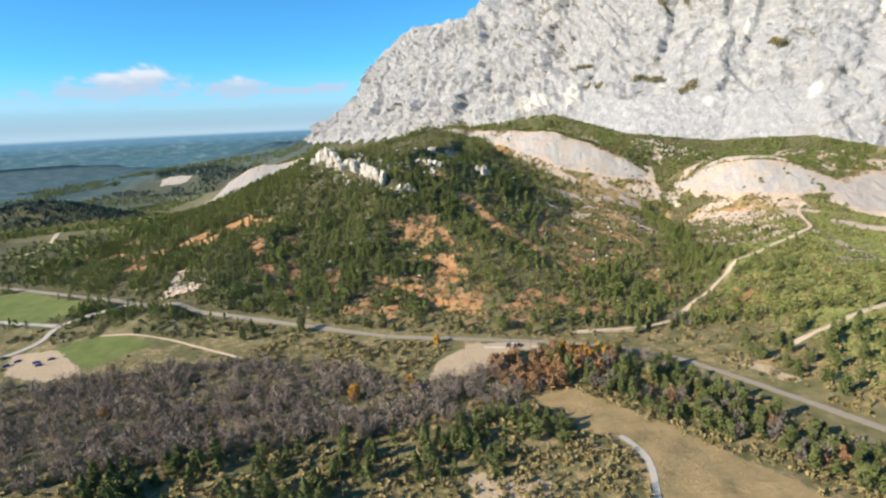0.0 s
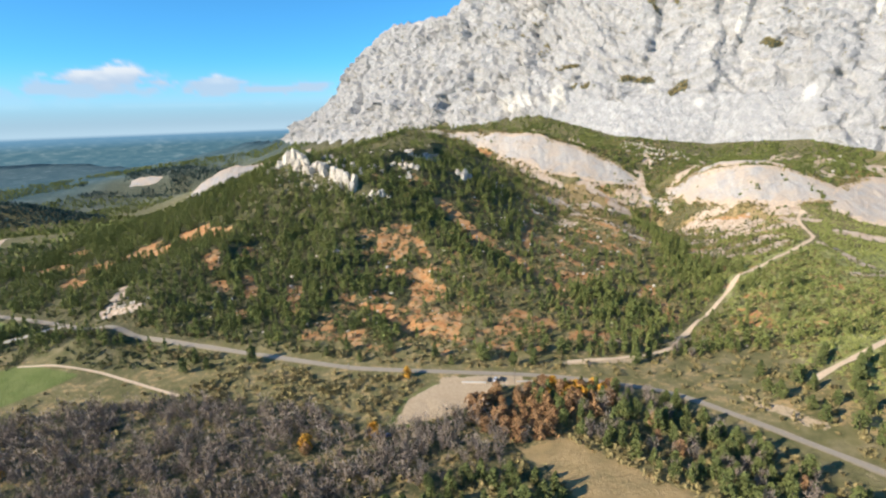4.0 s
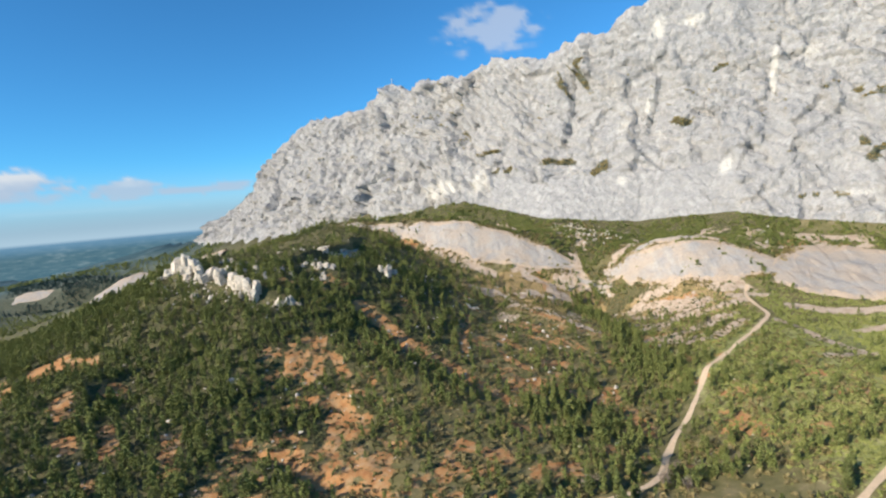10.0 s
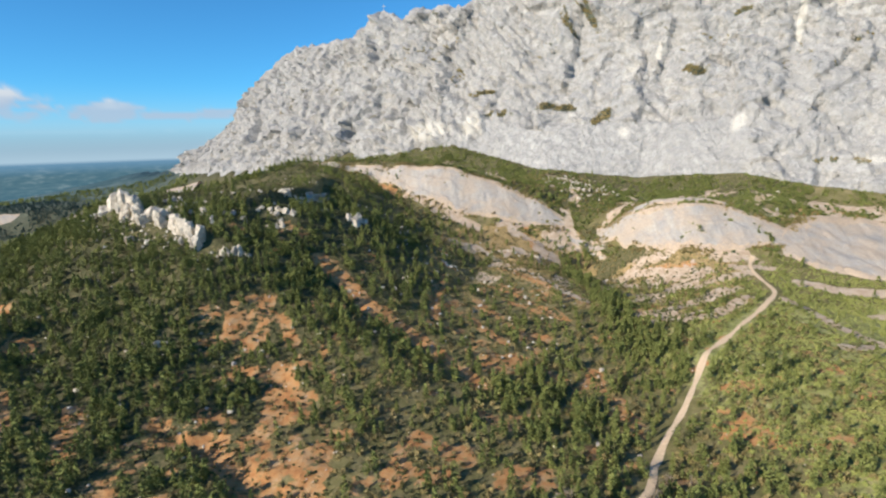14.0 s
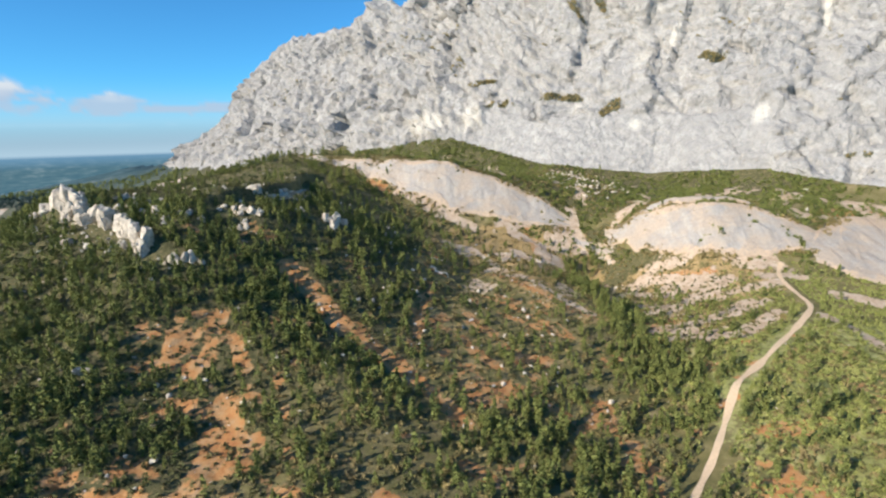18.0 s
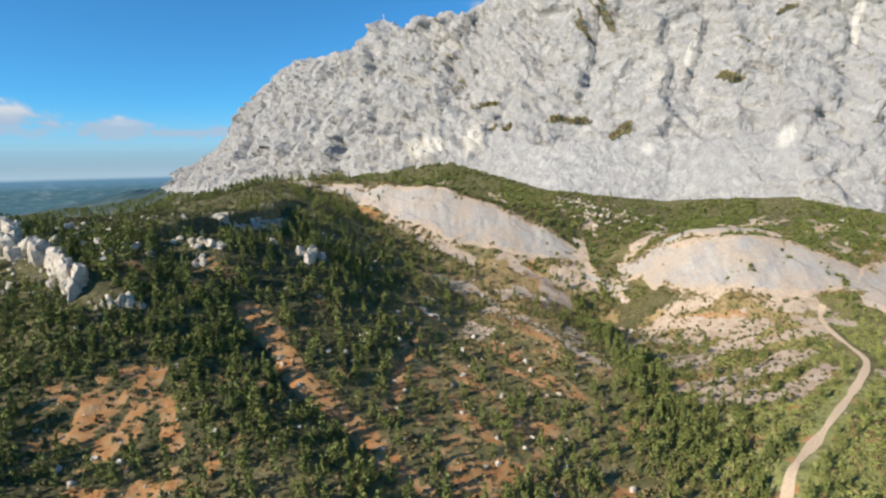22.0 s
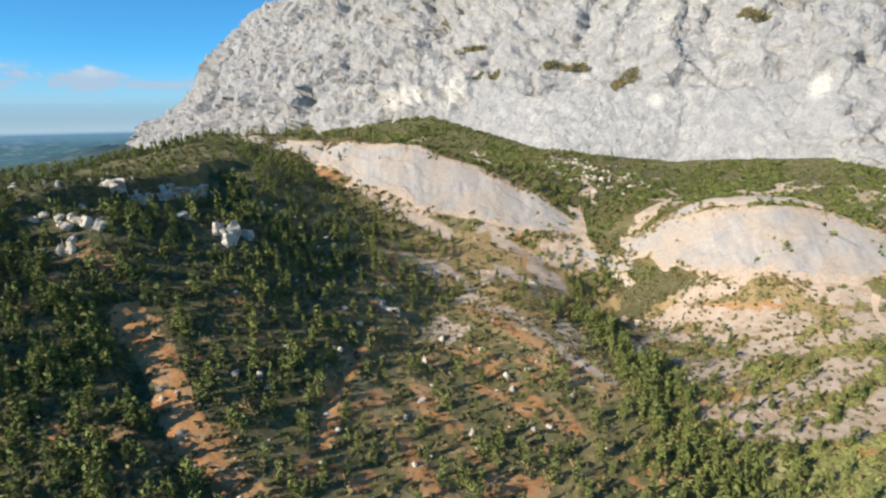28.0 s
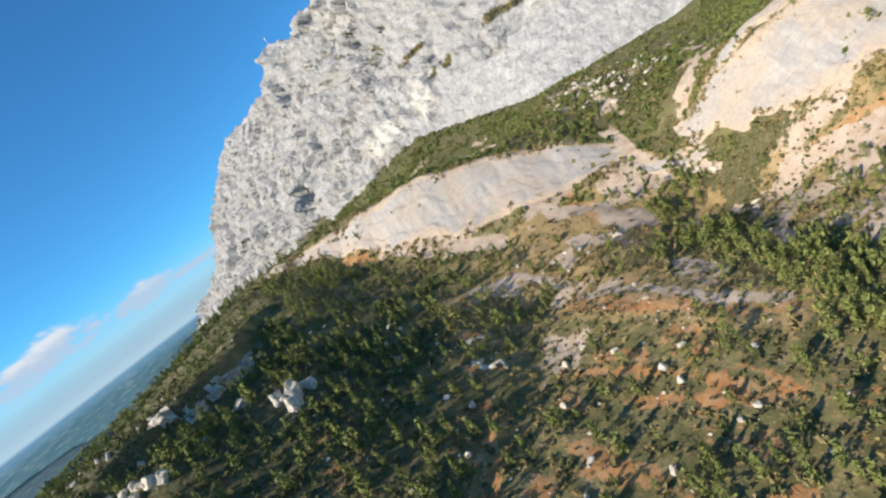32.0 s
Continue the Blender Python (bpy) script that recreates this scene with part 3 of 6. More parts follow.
# Where the plants are worn off: lines of bare earth and of bare rock, each with its half width.
SOIL_LINES = [
    (GULLY, 4.6), (GULLY[:3], 7.5), (RILL, 3.0), ([(61, 553), (66, 555)], 3.5),
    ([(76, 657), (89, 652), (101, 647)], 2.2), ([(76, 629), (86, 622), (91, 618)], 2.0), ([(134, 648), (144, 624), (154, 606)], 6.0), ([(152, 607), (164, 593), (175, 580), (185, 567)], 3.6),
    ([(107, 604), (120, 587), (133, 576), (142, 566), (147, 552)], 2.0), ([(124, 597), (136, 583)], 3.0), ([(118, 569), (132, 559), (145, 550)], 2.4), ([(141, 551), (150, 545), (158, 538)], 4.2),
    ([(95, 550), (102, 546), (110, 538)], 3.2), ([(97, 559), (104, 544), (110, 531)], 3.4), ([(77, 538), (89, 527), (96, 506), (103, 497)], 3.8), ([(187, 743), (188, 715)], 6.5), ([(201, 679), (213, 677), (224, 672)], 4.0),
    ([(79, 484), (89, 466)], 2.6), ([(127, 461), (134, 447)], 3.0), ([(118, 474), (124, 464)], 2.2), ([(250, 546), (256, 542)], 3.5), ([(297, 629), (305, 623)], 4.0), ([(264, 654), (279, 641), (294, 630)], 3.0),
    ([(-62, 497), (-61, 483)], 4.4), ([(-50, 478), (-42, 490)], 4.4), ([(-34, 498), (-26, 479)], 4.2), ([(-76, 475), (-66, 480)], 3.0), ([(-9, 473), (-7, 467)], 3.0), ([(-30, 462), (-32, 441)], 5.0), ([(-51, 460), (-25, 451), (-19, 433)], 4.5),
    (SCARP, 5.5), ([(-79, 417), (-62, 408)], 7.0), ([(-22, 380), (1, 392)], 4.0), ([(-28, 372), (-2, 366)], 5.0), ([(20, 355), (50, 351)], 4.0), ([(-97, 367), (-66, 366)], 5.0), ([(-292, 534), (-280, 528)], 12.0),
    ([(-250, 537), (-212, 528)], 9.0), ([(-316, 508), (-325, 500)], 11.0), ([(-397, 577), (-380, 570)], 9.0), ([(28, 822), (50, 800)], 6.0), ([(427, 655), (475, 671), (492, 651)], 8.0),
    ([(-300, 520), (-266, 515)], 11.0), ([(-312, 502), (-306, 497)], 9.0), ([(-376, 526), (-366, 522)], 10.0), ([(-425, 546), (-415, 540)], 10.0), ([(-258, 543), (-240, 547)], 7.0), ([(-316, 468), (-308, 464)], 8.0), ([(-177, 486), (-171, 487)], 6.0), ([(-178, 430), (-172, 424)], 5.0), ([(-150, 397), (-146, 392)], 5.0),
    ([(-160, 440), (-150, 420)], 5.0), ([(-200, 470), (-190, 455)], 6.0), ([(-120, 430), (-112, 400)], 5.0), ([(40, 400), (60, 385)], 5.0), ([(75, 420), (85, 410)], 4.0),
]
ROCK_LINES = [
    ([(99, 705), (124, 705), (136, 683), (142, 660)], 3.6), ([(140, 650), (158, 622), (169, 593), (187, 572)], 3.4), ([(168, 742), (194, 730), (188, 710)], 5.0),
    ([(94, 695), (129, 696)], 2.4), ([(180, 679), (190, 671)], 2.0), ([(246, 721), (255, 701)], 2.4), ([(239, 676), (233, 642)], 2.4), ([(261, 656), (288, 625)], 4.0), ([(244, 638), (265, 612)], 5.0), ([(235, 578), (270, 593), (310, 607)], 7.0), ([(223, 547), (252, 548), (296, 564)], 7.0), ([(225, 530), (262, 520), (300, 540)], 6.0),
    ([(60, 800), (95, 770), (130, 745)], 6.0), ([(205, 738), (235, 735)], 5.0), ([(330, 600), (355, 590)], 5.0), ([(360, 560), (390, 540), (430, 520)], 7.0), ([(320, 525), (322, 480), (326, 446)], 5.0), ([(300, 446), (322, 446)], 5.0), ([(370, 500), (410, 490)], 6.0),
    ([(300, 760), (340, 745)], 5.0), ([(430, 640), (470, 620), (520, 600)], 18.0), ([(448, 690), (520, 655)], 9.0), ([(-252, 436), (-248, 402), (-222, 400)], 5.0),
]
TAN_FIELD = [(30, 254), (47, 262), (94, 211), (130, 172), (170, 120), (120, 90), (62, 179), (64, 214), (47, 226)]
HOLLOW = [(240, 645), (258, 668), (276, 658), (300, 642), (330, 628), (340, 600), (330, 575), (292, 556), (265, 540), (244, 532), (222, 545), (233, 584)]
TAN_SLOPE = [(85, 700), (110, 735), (160, 748), (240, 735), (238, 690), (200, 690), (165, 630), (192, 565), (176, 560), (150, 600), (128, 640), (100, 660)]
GREEN_FIELD = [(-440, 428), (-400, 436), (-303, 391), (-330, 370), (-400, 378)]
GREEN_STRIP = [(-282, 325), (-263, 339), (-222, 329), (-238, 308), (-247, 300)]
LOT = [(-30, 280), (-24, 302), (-12, 313), (2, 316), (18, 311), (10, 296), (-8, 284)]
CAR_PARK = [(-308, 318), (-283, 322), (-244, 294), (-262, 284), (-292, 292)]


def bare(x, y, lines):
    out = np.zeros(np.shape(x))
    wob = 0.6 + 0.8 * fbm(x, y, 16.0, 3)
    for line, half in lines:
        out = np.maximum(out, 1 - soft(segment_gap(x, y, line) / (half * wob), 0.55, 1.45))
    return out


def soil_at(x, y):
    hill = soft(y, 345, 370) * soft(-past_foot(x, y), 0, 60)
    flecks = soft(fbm(x + 300, y, 15.0, 4), 0.56, 0.66) * hill * (soft(x, -110, -60) * (0.5 + 0.16 * soft(-y, -470, -420)) + 0.12 + 0.15 * soft(x, 50, 100)) * soft(-x, -330, -240) * soft(-y, -640, -560)
    torn = 0.5 + 0.85 * soft(fbm(x + 77, y - 31, 7.5, 3), 0.36, 0.56)
    channel = 1.15 * (1 - soft(np.minimum(segment_gap(x, y, GULLY), 1.9 * segment_gap(x, y, RILL)) / (5.4 + 9 * (fbm(x, y, 11.0, 3) - 0.5)), 0.4, 1.3)) * (0.55 + 0.6 * soft(fbm(x + 8, y, 6.0, 2), 0.3, 0.5))
    return np.maximum.reduce([bare(x, y, SOIL_LINES) * torn, flecks, channel, 0.45 * within(x, y, FLANK_ZONE, 22) * soft(fbm(x * 0.85 + y * 0.52, (y * 0.85 - x * 0.52) * 0.22, 6.0, 4), 0.56, 0.66), 0.66 * within(x, y, BARE_ZONE, 26) * (1 - within(x, y, COPSE, 3)) * soft(fbm(x - 9, y + 60, 8.0, 4), 0.53, 0.62)])


def rock_at(x, y):
    flecks = soft(fbm(x - 200, y + 90, 17.0, 3), 0.55, 0.66) * soft(x, 70, 120) * soft(y, 560, 640) * soft(-past_foot(x, y), 10, 60) * 0.9
    torn = 0.6 + 0.8 * soft(fbm(x - 77, y + 31, 8.0, 3), 0.36, 0.56)
    hollow = within(x, y, HOLLOW, 12) * (0.26 + 0.5 * soft(fbm(x * 0.5 + y * 0.4, y, 9.0, 4), 0.42, 0.58))
    return np.maximum.reduce([bare(x, y, ROCK_LINES) * torn, flecks, hollow])


WOOD_EDGE = [(-420, 250), (-262, 278), (-150, 304), (-60, 290), (-40, 268), (8, 285), (30, 262), (20, 236), (-60, 226), (-150, 205), (-300, 150), (-440, 130)]
gx, gy = graded(-330, 480, 2.3, -4900, 4900), graded(170, 890, 2.3, -4900, 4900)
GX, GY = (a.ravel() for a in np.meshgrid(gx, gy))
GZ = land(GX, GY)
inside = past_foot(GX, GY)
GZ = GZ - soft(inside, -5, 9) * 16 - soft(inside, 9, 40) * 40 - soft(inside, 30, 120) * 70
plain = soft(-GZ, -9, -4) * soft(-GY, -420, -330)
# the bluff's shadow, painted into the ground as a dark floor
shaded_wood = within(GX, GY, [(-690, 1560), (-860, 1590), (-1080, 1590), (-1090, 1690), (-900, 1700), (-690, 1630)], 25)
covers = {
    # far: share of the haze tint, growing with distance
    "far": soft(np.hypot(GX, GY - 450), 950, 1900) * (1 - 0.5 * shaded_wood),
    "dry": np.maximum.reduce([plain * 0.38 * soft(-GX, -175, -130), 0.5 * within(GX, GY, [(150, 285), (175, 262), (230, 190), (255, 205), (205, 262), (172, 297)], 6), within(GX, GY, TAN_FIELD, 6), 0.7 * within(GX, GY, TAN_SLOPE, 14), 0.6 * within(GX, GY, HOLLOW, 14), 0.34 * within(GX, GY, FLANK_ZONE, 15)]),
    "litter_and_shade": shaded_wood + 1.2 * np.exp(-(((GX + 880) / 210) ** 2 + ((GY - 1040) / 120) ** 2)) + 0.8 * within(GX, GY, [(222, 738), (262, 738), (262, 700), (285, 665), (250, 648), (222, 680)], 8) + 0.9 * within(GX, GY, WOOD_EDGE, 6) + np.clip(0.85 * soft(-GX, -60 + 75 * soft(-GY, -500, -440), 30 + 60 * soft(-GY, -500, -440)) * soft(GY, 345, 390) * soft(-GX, -500, -380) + 0.45 * soft(GY, 345, 390) * soft(-GX, -100, -60), 0, 0.85) * soft(-GY, -720, -640) + 0.8 * soft(past_foot(GX, GY), -170, -120) * soft(GY, 690, 740),
    "broom": 0.62 * soft(GX, 160, 215) * soft(-GY, -560, -500) * soft(-past_foot(GX, GY), 60, 120) * soft(GY, 250, 300),
    "grass": np.maximum.reduce([within(GX, GY, GREEN_FIELD, 6), within(GX, GY, GREEN_STRIP, 5), 0.8 * (within(GX, GY, LOT, 7) - within(GX, GY, LOT, 2))]),
    "soil": soil_at(GX, GY),
    "rock": rock_at(GX, GY),
    "pale": np.maximum.reduce([within(GX, GY, LOT, 2), within(GX, GY, CAR_PARK, 2), 0.9 * within(GX, GY, [(404, 686), (440, 690), (440, 700), (434, 722), (427, 720), (424, 702), (406, 698)], 2), 1 - soft(segment_gap(GX, GY, [(-5, 316), (30, 317)]), 4, 7), 0.9 * within(GX, GY, [(-6, 194), (10, 191), (26, 187), (22, 172), (0, 170)], 3), 0.7 - soft(segment_gap(GX, GY, [(140, 290), (160, 268)]), 2, 8), 0.8 - soft(segment_gap(GX, GY, [(60, 334), (120, 340)]), 1, 4)]),
}
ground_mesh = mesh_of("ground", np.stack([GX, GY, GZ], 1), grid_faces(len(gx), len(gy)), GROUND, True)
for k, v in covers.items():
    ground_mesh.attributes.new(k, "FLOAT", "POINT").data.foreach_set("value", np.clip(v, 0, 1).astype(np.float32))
ground = tagged(new("ground", ground_mesh), "scrubby hillside and valley ground with bare orange earth", "ground", kind="structure")

# the mountain: a sheet along the strike from the cliff's foot over its rim, broken into facets, ledges and clefts
SKYLINE = [(-2700, 70), (-2169, 92), (-1900, 112), (-1776, 132), (-1659, 160), (-1623, 189), (-1585, 222), (-1550, 233), (-1521, 266), (-1497, 317), (-1481, 351), (-1442, 377), (-1389, 403), (-1329, 426), (-1191, 415), (-1110, 419), (-1070, 412), (-985, 437), (-934, 448), (-913, 436), (-863, 411), (-842, 424), (-813, 428), (-776, 418), (-681, 402), (-657, 411), (-617, 417), (-588, 415), (-520, 395), (-483, 384), (-441, 402), (-419, 401), (-408, 409), (-374, 402), (-356, 412), (-333, 429), (-302, 438), (-261, 446), (-189, 436), (-143, 427), (-112, 433), (-47, 431), (40, 425), (500, 420), (1500, 400)]
us = graded(-1700, 130, 2.7, -1860, 1500, 1.06)
rows_w = np.concatenate([np.linspace(-0.25, 1, 44)[:-1], np.linspace(1, 2, 46)[:-1], np.linspace(2, 3, 70)[:-1], np.linspace(3, 4, 12)])
foot_v = np.interp(us, [p[0] for p in foot_uv], [p[1] for p in foot_uv])
foot_z = np.interp(us, *zip(*sorted((x * STRIKE[0] + y * STRIKE[1], z) for x, y, z in CLIFF_FOOT)))
rim_v = np.maximum(np.interp(us, [p[0] for p in rim_uv], [p[1] for p in rim_uv]), foot_v + 70)
rim_z = np.maximum(np.interp(us, *zip(*SKYLINE)), foot_z + 12)
lines_v, lines_z = [foot_v], [foot_z]
for line, share in ((LOWER_WALL, 0.3), (MID_FACE, 0.64)):
    at = np.array(sorted((x * STRIKE[0] + y * STRIKE[1], x * UPFACE[0] + y * UPFACE[1], z) for x, y, z in line))
    lv, lz = np.interp(us, at[:, 0], at[:, 1]), np.interp(us, at[:, 0], at[:, 2])
    west = soft(-us, 900, 1200)
    lines_v.append(np.clip(lv * (1 - west) + (foot_v + (share + 0.02) * (rim_v - foot_v)) * west, lines_v[-1] + 14, foot_v + 0.8 * (rim_v - foot_v)))
    lines_z.append(np.minimum(lz, foot_z + (share + 0.08) * (rim_z - foot_z)) * (1 - west) + (foot_z + share * (rim_z - foot_z)) * west)
lines_v += [rim_v, rim_v + 260]
lines_z += [rim_z, rim_z - 90]
LV, LZ = np.array(lines_v), np.array(lines_z)
for _ in range(2):
    LV[:3, 1:-1] = (LV[:3, :-2] + 2 * LV[:3, 1:-1] + LV[:3, 2:]) / 4
low = np.clip(np.floor(rows_w).astype(int), 0, 3)
part_w = (rows_w - low)[:, None]
V, MZ = (L[low] * (1 - part_w) + L[low + 1] * part_w for L in (LV, LZ))
U, W = np.broadcast_to(us, V.shape).ravel(), np.broadcast_to(rows_w[:, None], V.shape).ravel()
up = (V - foot_v[None]).ravel()
V, MZ = V.ravel(), MZ.ravel()
MX, MY = U * STRIKE[0] + V * UPFACE[0], U * STRIKE[1] + V * UPFACE[1]
rise = soft(W, -0.12, 0.08)


def ridged(v):
    return 1 - np.abs(2 * v - 1)


def crisp(v, k=2.8):
    return np.clip(0.5 + (v - 0.5) * k, 0, 1)


def facets(x, y, size, seed, lean):
    """Broken rock: every cell is a flat facet with a slope of its own; also the joints between cells."""
    p = np.stack([x, y], 1) / size
    cell = np.floor(p).astype(np.int64)
    best, second, push = np.full(len(p), 9.0), np.full(len(p), 9.0), np.zeros(len(p))
    for k in range(9):
        c = cell + np.array((k % 3 - 1, k // 3 - 1))
        h = (c[:, 0] * 73856093) ^ (c[:, 1] * 19349663) ^ (seed * 83492791)
        h = (h >> 5) ^ h
        dx, dy = (p[:, i] - c[:, i] - TABLE[(h * (2 * i + 3) + 11 * i) & 4095] for i in range(2))
        d2 = dx * dx + dy * dy
        r1, r2, r3 = (2 * TABLE[(h * q) & 4095] - 1 for q in (13, 17, 23))
        near = d2 < best
        second = np.where(near, best, np.minimum(second, d2))
        push = np.where(near, lean * (r1 * dx + r2 * dy) + 0.22 * r3, push)
        best = np.where(near, d2, best)
    return size * push, 1 - np.clip((np.sqrt(second) - np.sqrt(best)) * 6, 0, 1)


def blots(u0, z0, ru, rz, ragged):
    """A ragged patch on the face round a place along it and a height."""
    return np.exp(-(((U - u0 + ragged) / ru) ** 2 + ((MZ - z0 + ragged * 0.6) / rz) ** 2))


east = soft(U, -700, -420)
mid_ = 1 - east
wob = fbm(U + 400, MZ, 60.0, 4) - 0.5
# beds that dip down to the east in the west and lie flatter in the east
lean_u = 0.30 * mid_ + 0.14 * east
across, climb = U + 0.25 * MZ + 26 * wob, MZ * 1.15 + lean_u * U + 20 * wob
huge = facets(across, climb * 0.7, 84.0, 3, 0.55)[0]
large, large_joint = facets(across + 12 * wob, climb * 0.62, 34.0, 5, 0.8)
medium, medium_joint = facets(across * 0.5 - 9 * wob, climb * 1.1, 14.0, 21, 1.0)
small_f, small_joint = facets(across * 0.95 + 0.3 * climb, climb * 0.75 - 7 * wob, 7.5, 9, 1.0)
beds = climb / (34.0 - 8 * east) + 1.1 * (fbm(U, MZ, 90.0, 3) - 0.5)
shelf = (beds % 1.0) ** 1.6 * soft(1 - beds % 1.0, 0.0, 0.22)
shelf = shelf * soft(fbm(U * 0.6 + 90, MZ, 70.0, 2), 0.38, 0.58)
bed_line = ridged(fbm(U * 0.28 + 0.1 * MZ, MZ + (lean_u + 0.08) * U, 15.0, 4))
notch = soft(bed_line, 0.93, 0.985) * soft(fbm(U - 90, MZ, 55.0, 3), 0.42, 0.56)
cleft = soft(ridged(fbm(U + 0.5 * MZ + 14 * wob, MZ * 0.3, 30.0, 3)), 0.9, 0.985) * soft(fbm(U + 900, MZ, 85.0, 3), 0.5, 0.62)
upper_cleft = np.exp(-(((U + 425) / 60) ** 2 + ((MZ - 330) / 55) ** 2))
cleft = np.maximum(cleft * soft(W, 0.9, 1.3), 1.2 * upper_cleft * soft(ridged(fbm(U + 0.6 * MZ, MZ * 0.25, 19.0, 3)), 0.72, 0.95))
wall = soft(1.0 - W, 0.0, 0.14) * soft(U, -545, -515) * soft(-U, 150, 215)
irons = soft(1.12 - W, 0.0, 0.16) * soft(U, -760, -700) * soft(-U, 520, 555)
iron_relief = ridged(fbm(U + 0.12 * MZ, MZ * 0.12, 25.0, 2))
dome = np.exp(-(((U + 235) / 105) ** 2 + ((MZ - 385) / 60) ** 2))
calm = (1 - 0.9 * wall) * (1 - 0.55 * dome) * (1 - 0.3 * east)
near_rim = 1 - 0.72 * soft(W, 2.82, 2.98)
push = rise * near_rim * (calm * (0.5 * huge + 0.75 * large - 2.4 * large_joint + 1.0 * medium - 1.2 * medium_joint + 7.5 * (shelf - 0.3) - 4.5 * cleft) + (0.3 + 0.7 * calm) * (0.72 * small_f - 0.8 * small_joint - 4.5 * notch) + 9 * irons * (iron_relief - 0.5) + 3.0 * wall * (fbm(U, MZ * 0.3, 40.0, 3) - 0.5) - 4.0 * np.exp(-(((W - 1.04) / 0.06) ** 2)) * soft(U, -545, -515) * soft(-U, 180, 240))
teeth = (6.0 * (ridged(crisp(fbm(U, 0 * U, 24.0, 3))) - 0.5) + 5.0 * (fbm(U, 0 * U, 8.0, 2) - 0.5)) * soft(W, 2.6, 3.0) * (1 - 0.6 * soft(U, -330, -270)) * soft(U, -1560, -1500)
MX, MY = MX - push * UPFACE[0] * 0.85, MY - push * UPFACE[1] * 0.85
MZ = MZ + push * 0.25 - (1 - rise) * 4 + teeth - 110 * soft(-U, 1670, 1850)
cliff_mesh = mesh_of("mountain_cliff", np.stack([MX, MY, MZ], 1), grid_faces(len(us), len(rows_w)), CLIFF, False)
torn_ = 30 * (fbm(U, MZ * 0.6, 14.0, 4) - 0.5)
# plants in the notches, plus painted shade in notches and upper clefts
green = 0.62 * notch * (1 - wall) * soft(fbm(U + 50, MZ, 30.0, 3), 0.46, 0.6) + 0.75 * upper_cleft * soft(cleft, 0.3, 0.8)
# dark patches: ledge shrubs, and the shade of clefts and a cave
GREEN_AND_SHADE = [(-507, 188, 22, 5), (-446, 191, 13, 5), (-408, 188, 21, 5), (-374, 189, 15, 6), (-349, 174, 13, 9), (-437, 346, 12, 7), (-408, 352, 11, 9), (-560, 222, 22, 4), (-22, 236, 20, 10), (-24, 168, 15, 20), (-70, 112, 26, 4), (15, 366, 20, 7), (-246, 231, 15, 8), (-200, 306, 14, 4), (-70, 253, 10, 6)]
for u0, z0, ru, rz in GREEN_AND_SHADE:
    green = np.maximum(green, 1.25 * blots(u0, z0, 1.25 * ru, 1.1 * rz, 0.9 * torn_) * soft(fbm(U * 0.8, MZ, 9.0, 3), 0.38, 0.52))
SCARS = [(-130, 287, 8, 46, 0.95), (-293, 266, 9, 24, 0.85), (-285, 388, 12, 32, 0.8), (-236, 392, 28, 14, 0.75), (-88, 312, 22, 30, 0.6), (-328, 236, 24, 26, 0.6), (-318, 150, 14, 14, 0.7), (-182, 158, 11, 15, 0.8), (-640, 166, 62, 24, 0.8), (-560, 172, 22, 30, 0.85), (-45, 112, 42, 10, 0.6), (-740, 180, 40, 18, 0.55), (-1080, 130, 60, 25, 0.5), (-1200, 150, 60, 40, 0.5)]
fresh = np.zeros(len(MX))
for u0, z0, ru, rz, strong in SCARS:
    fresh = np.maximum(fresh, strong * blots(u0, z0, ru, rz, 0.6 * torn_))
for k, v in (("growth_shade", green), ("fresh", fresh)):
    cliff_mesh.attributes.new(k, "FLOAT", "POINT").data.foreach_set("value", np.clip(v, 0, 1).astype(np.float32))
cliff = tagged(new("mountain_cliff", cliff_mesh), "pale grey limestone mountain face with ribs and ledges", "cliff", kind="structure")


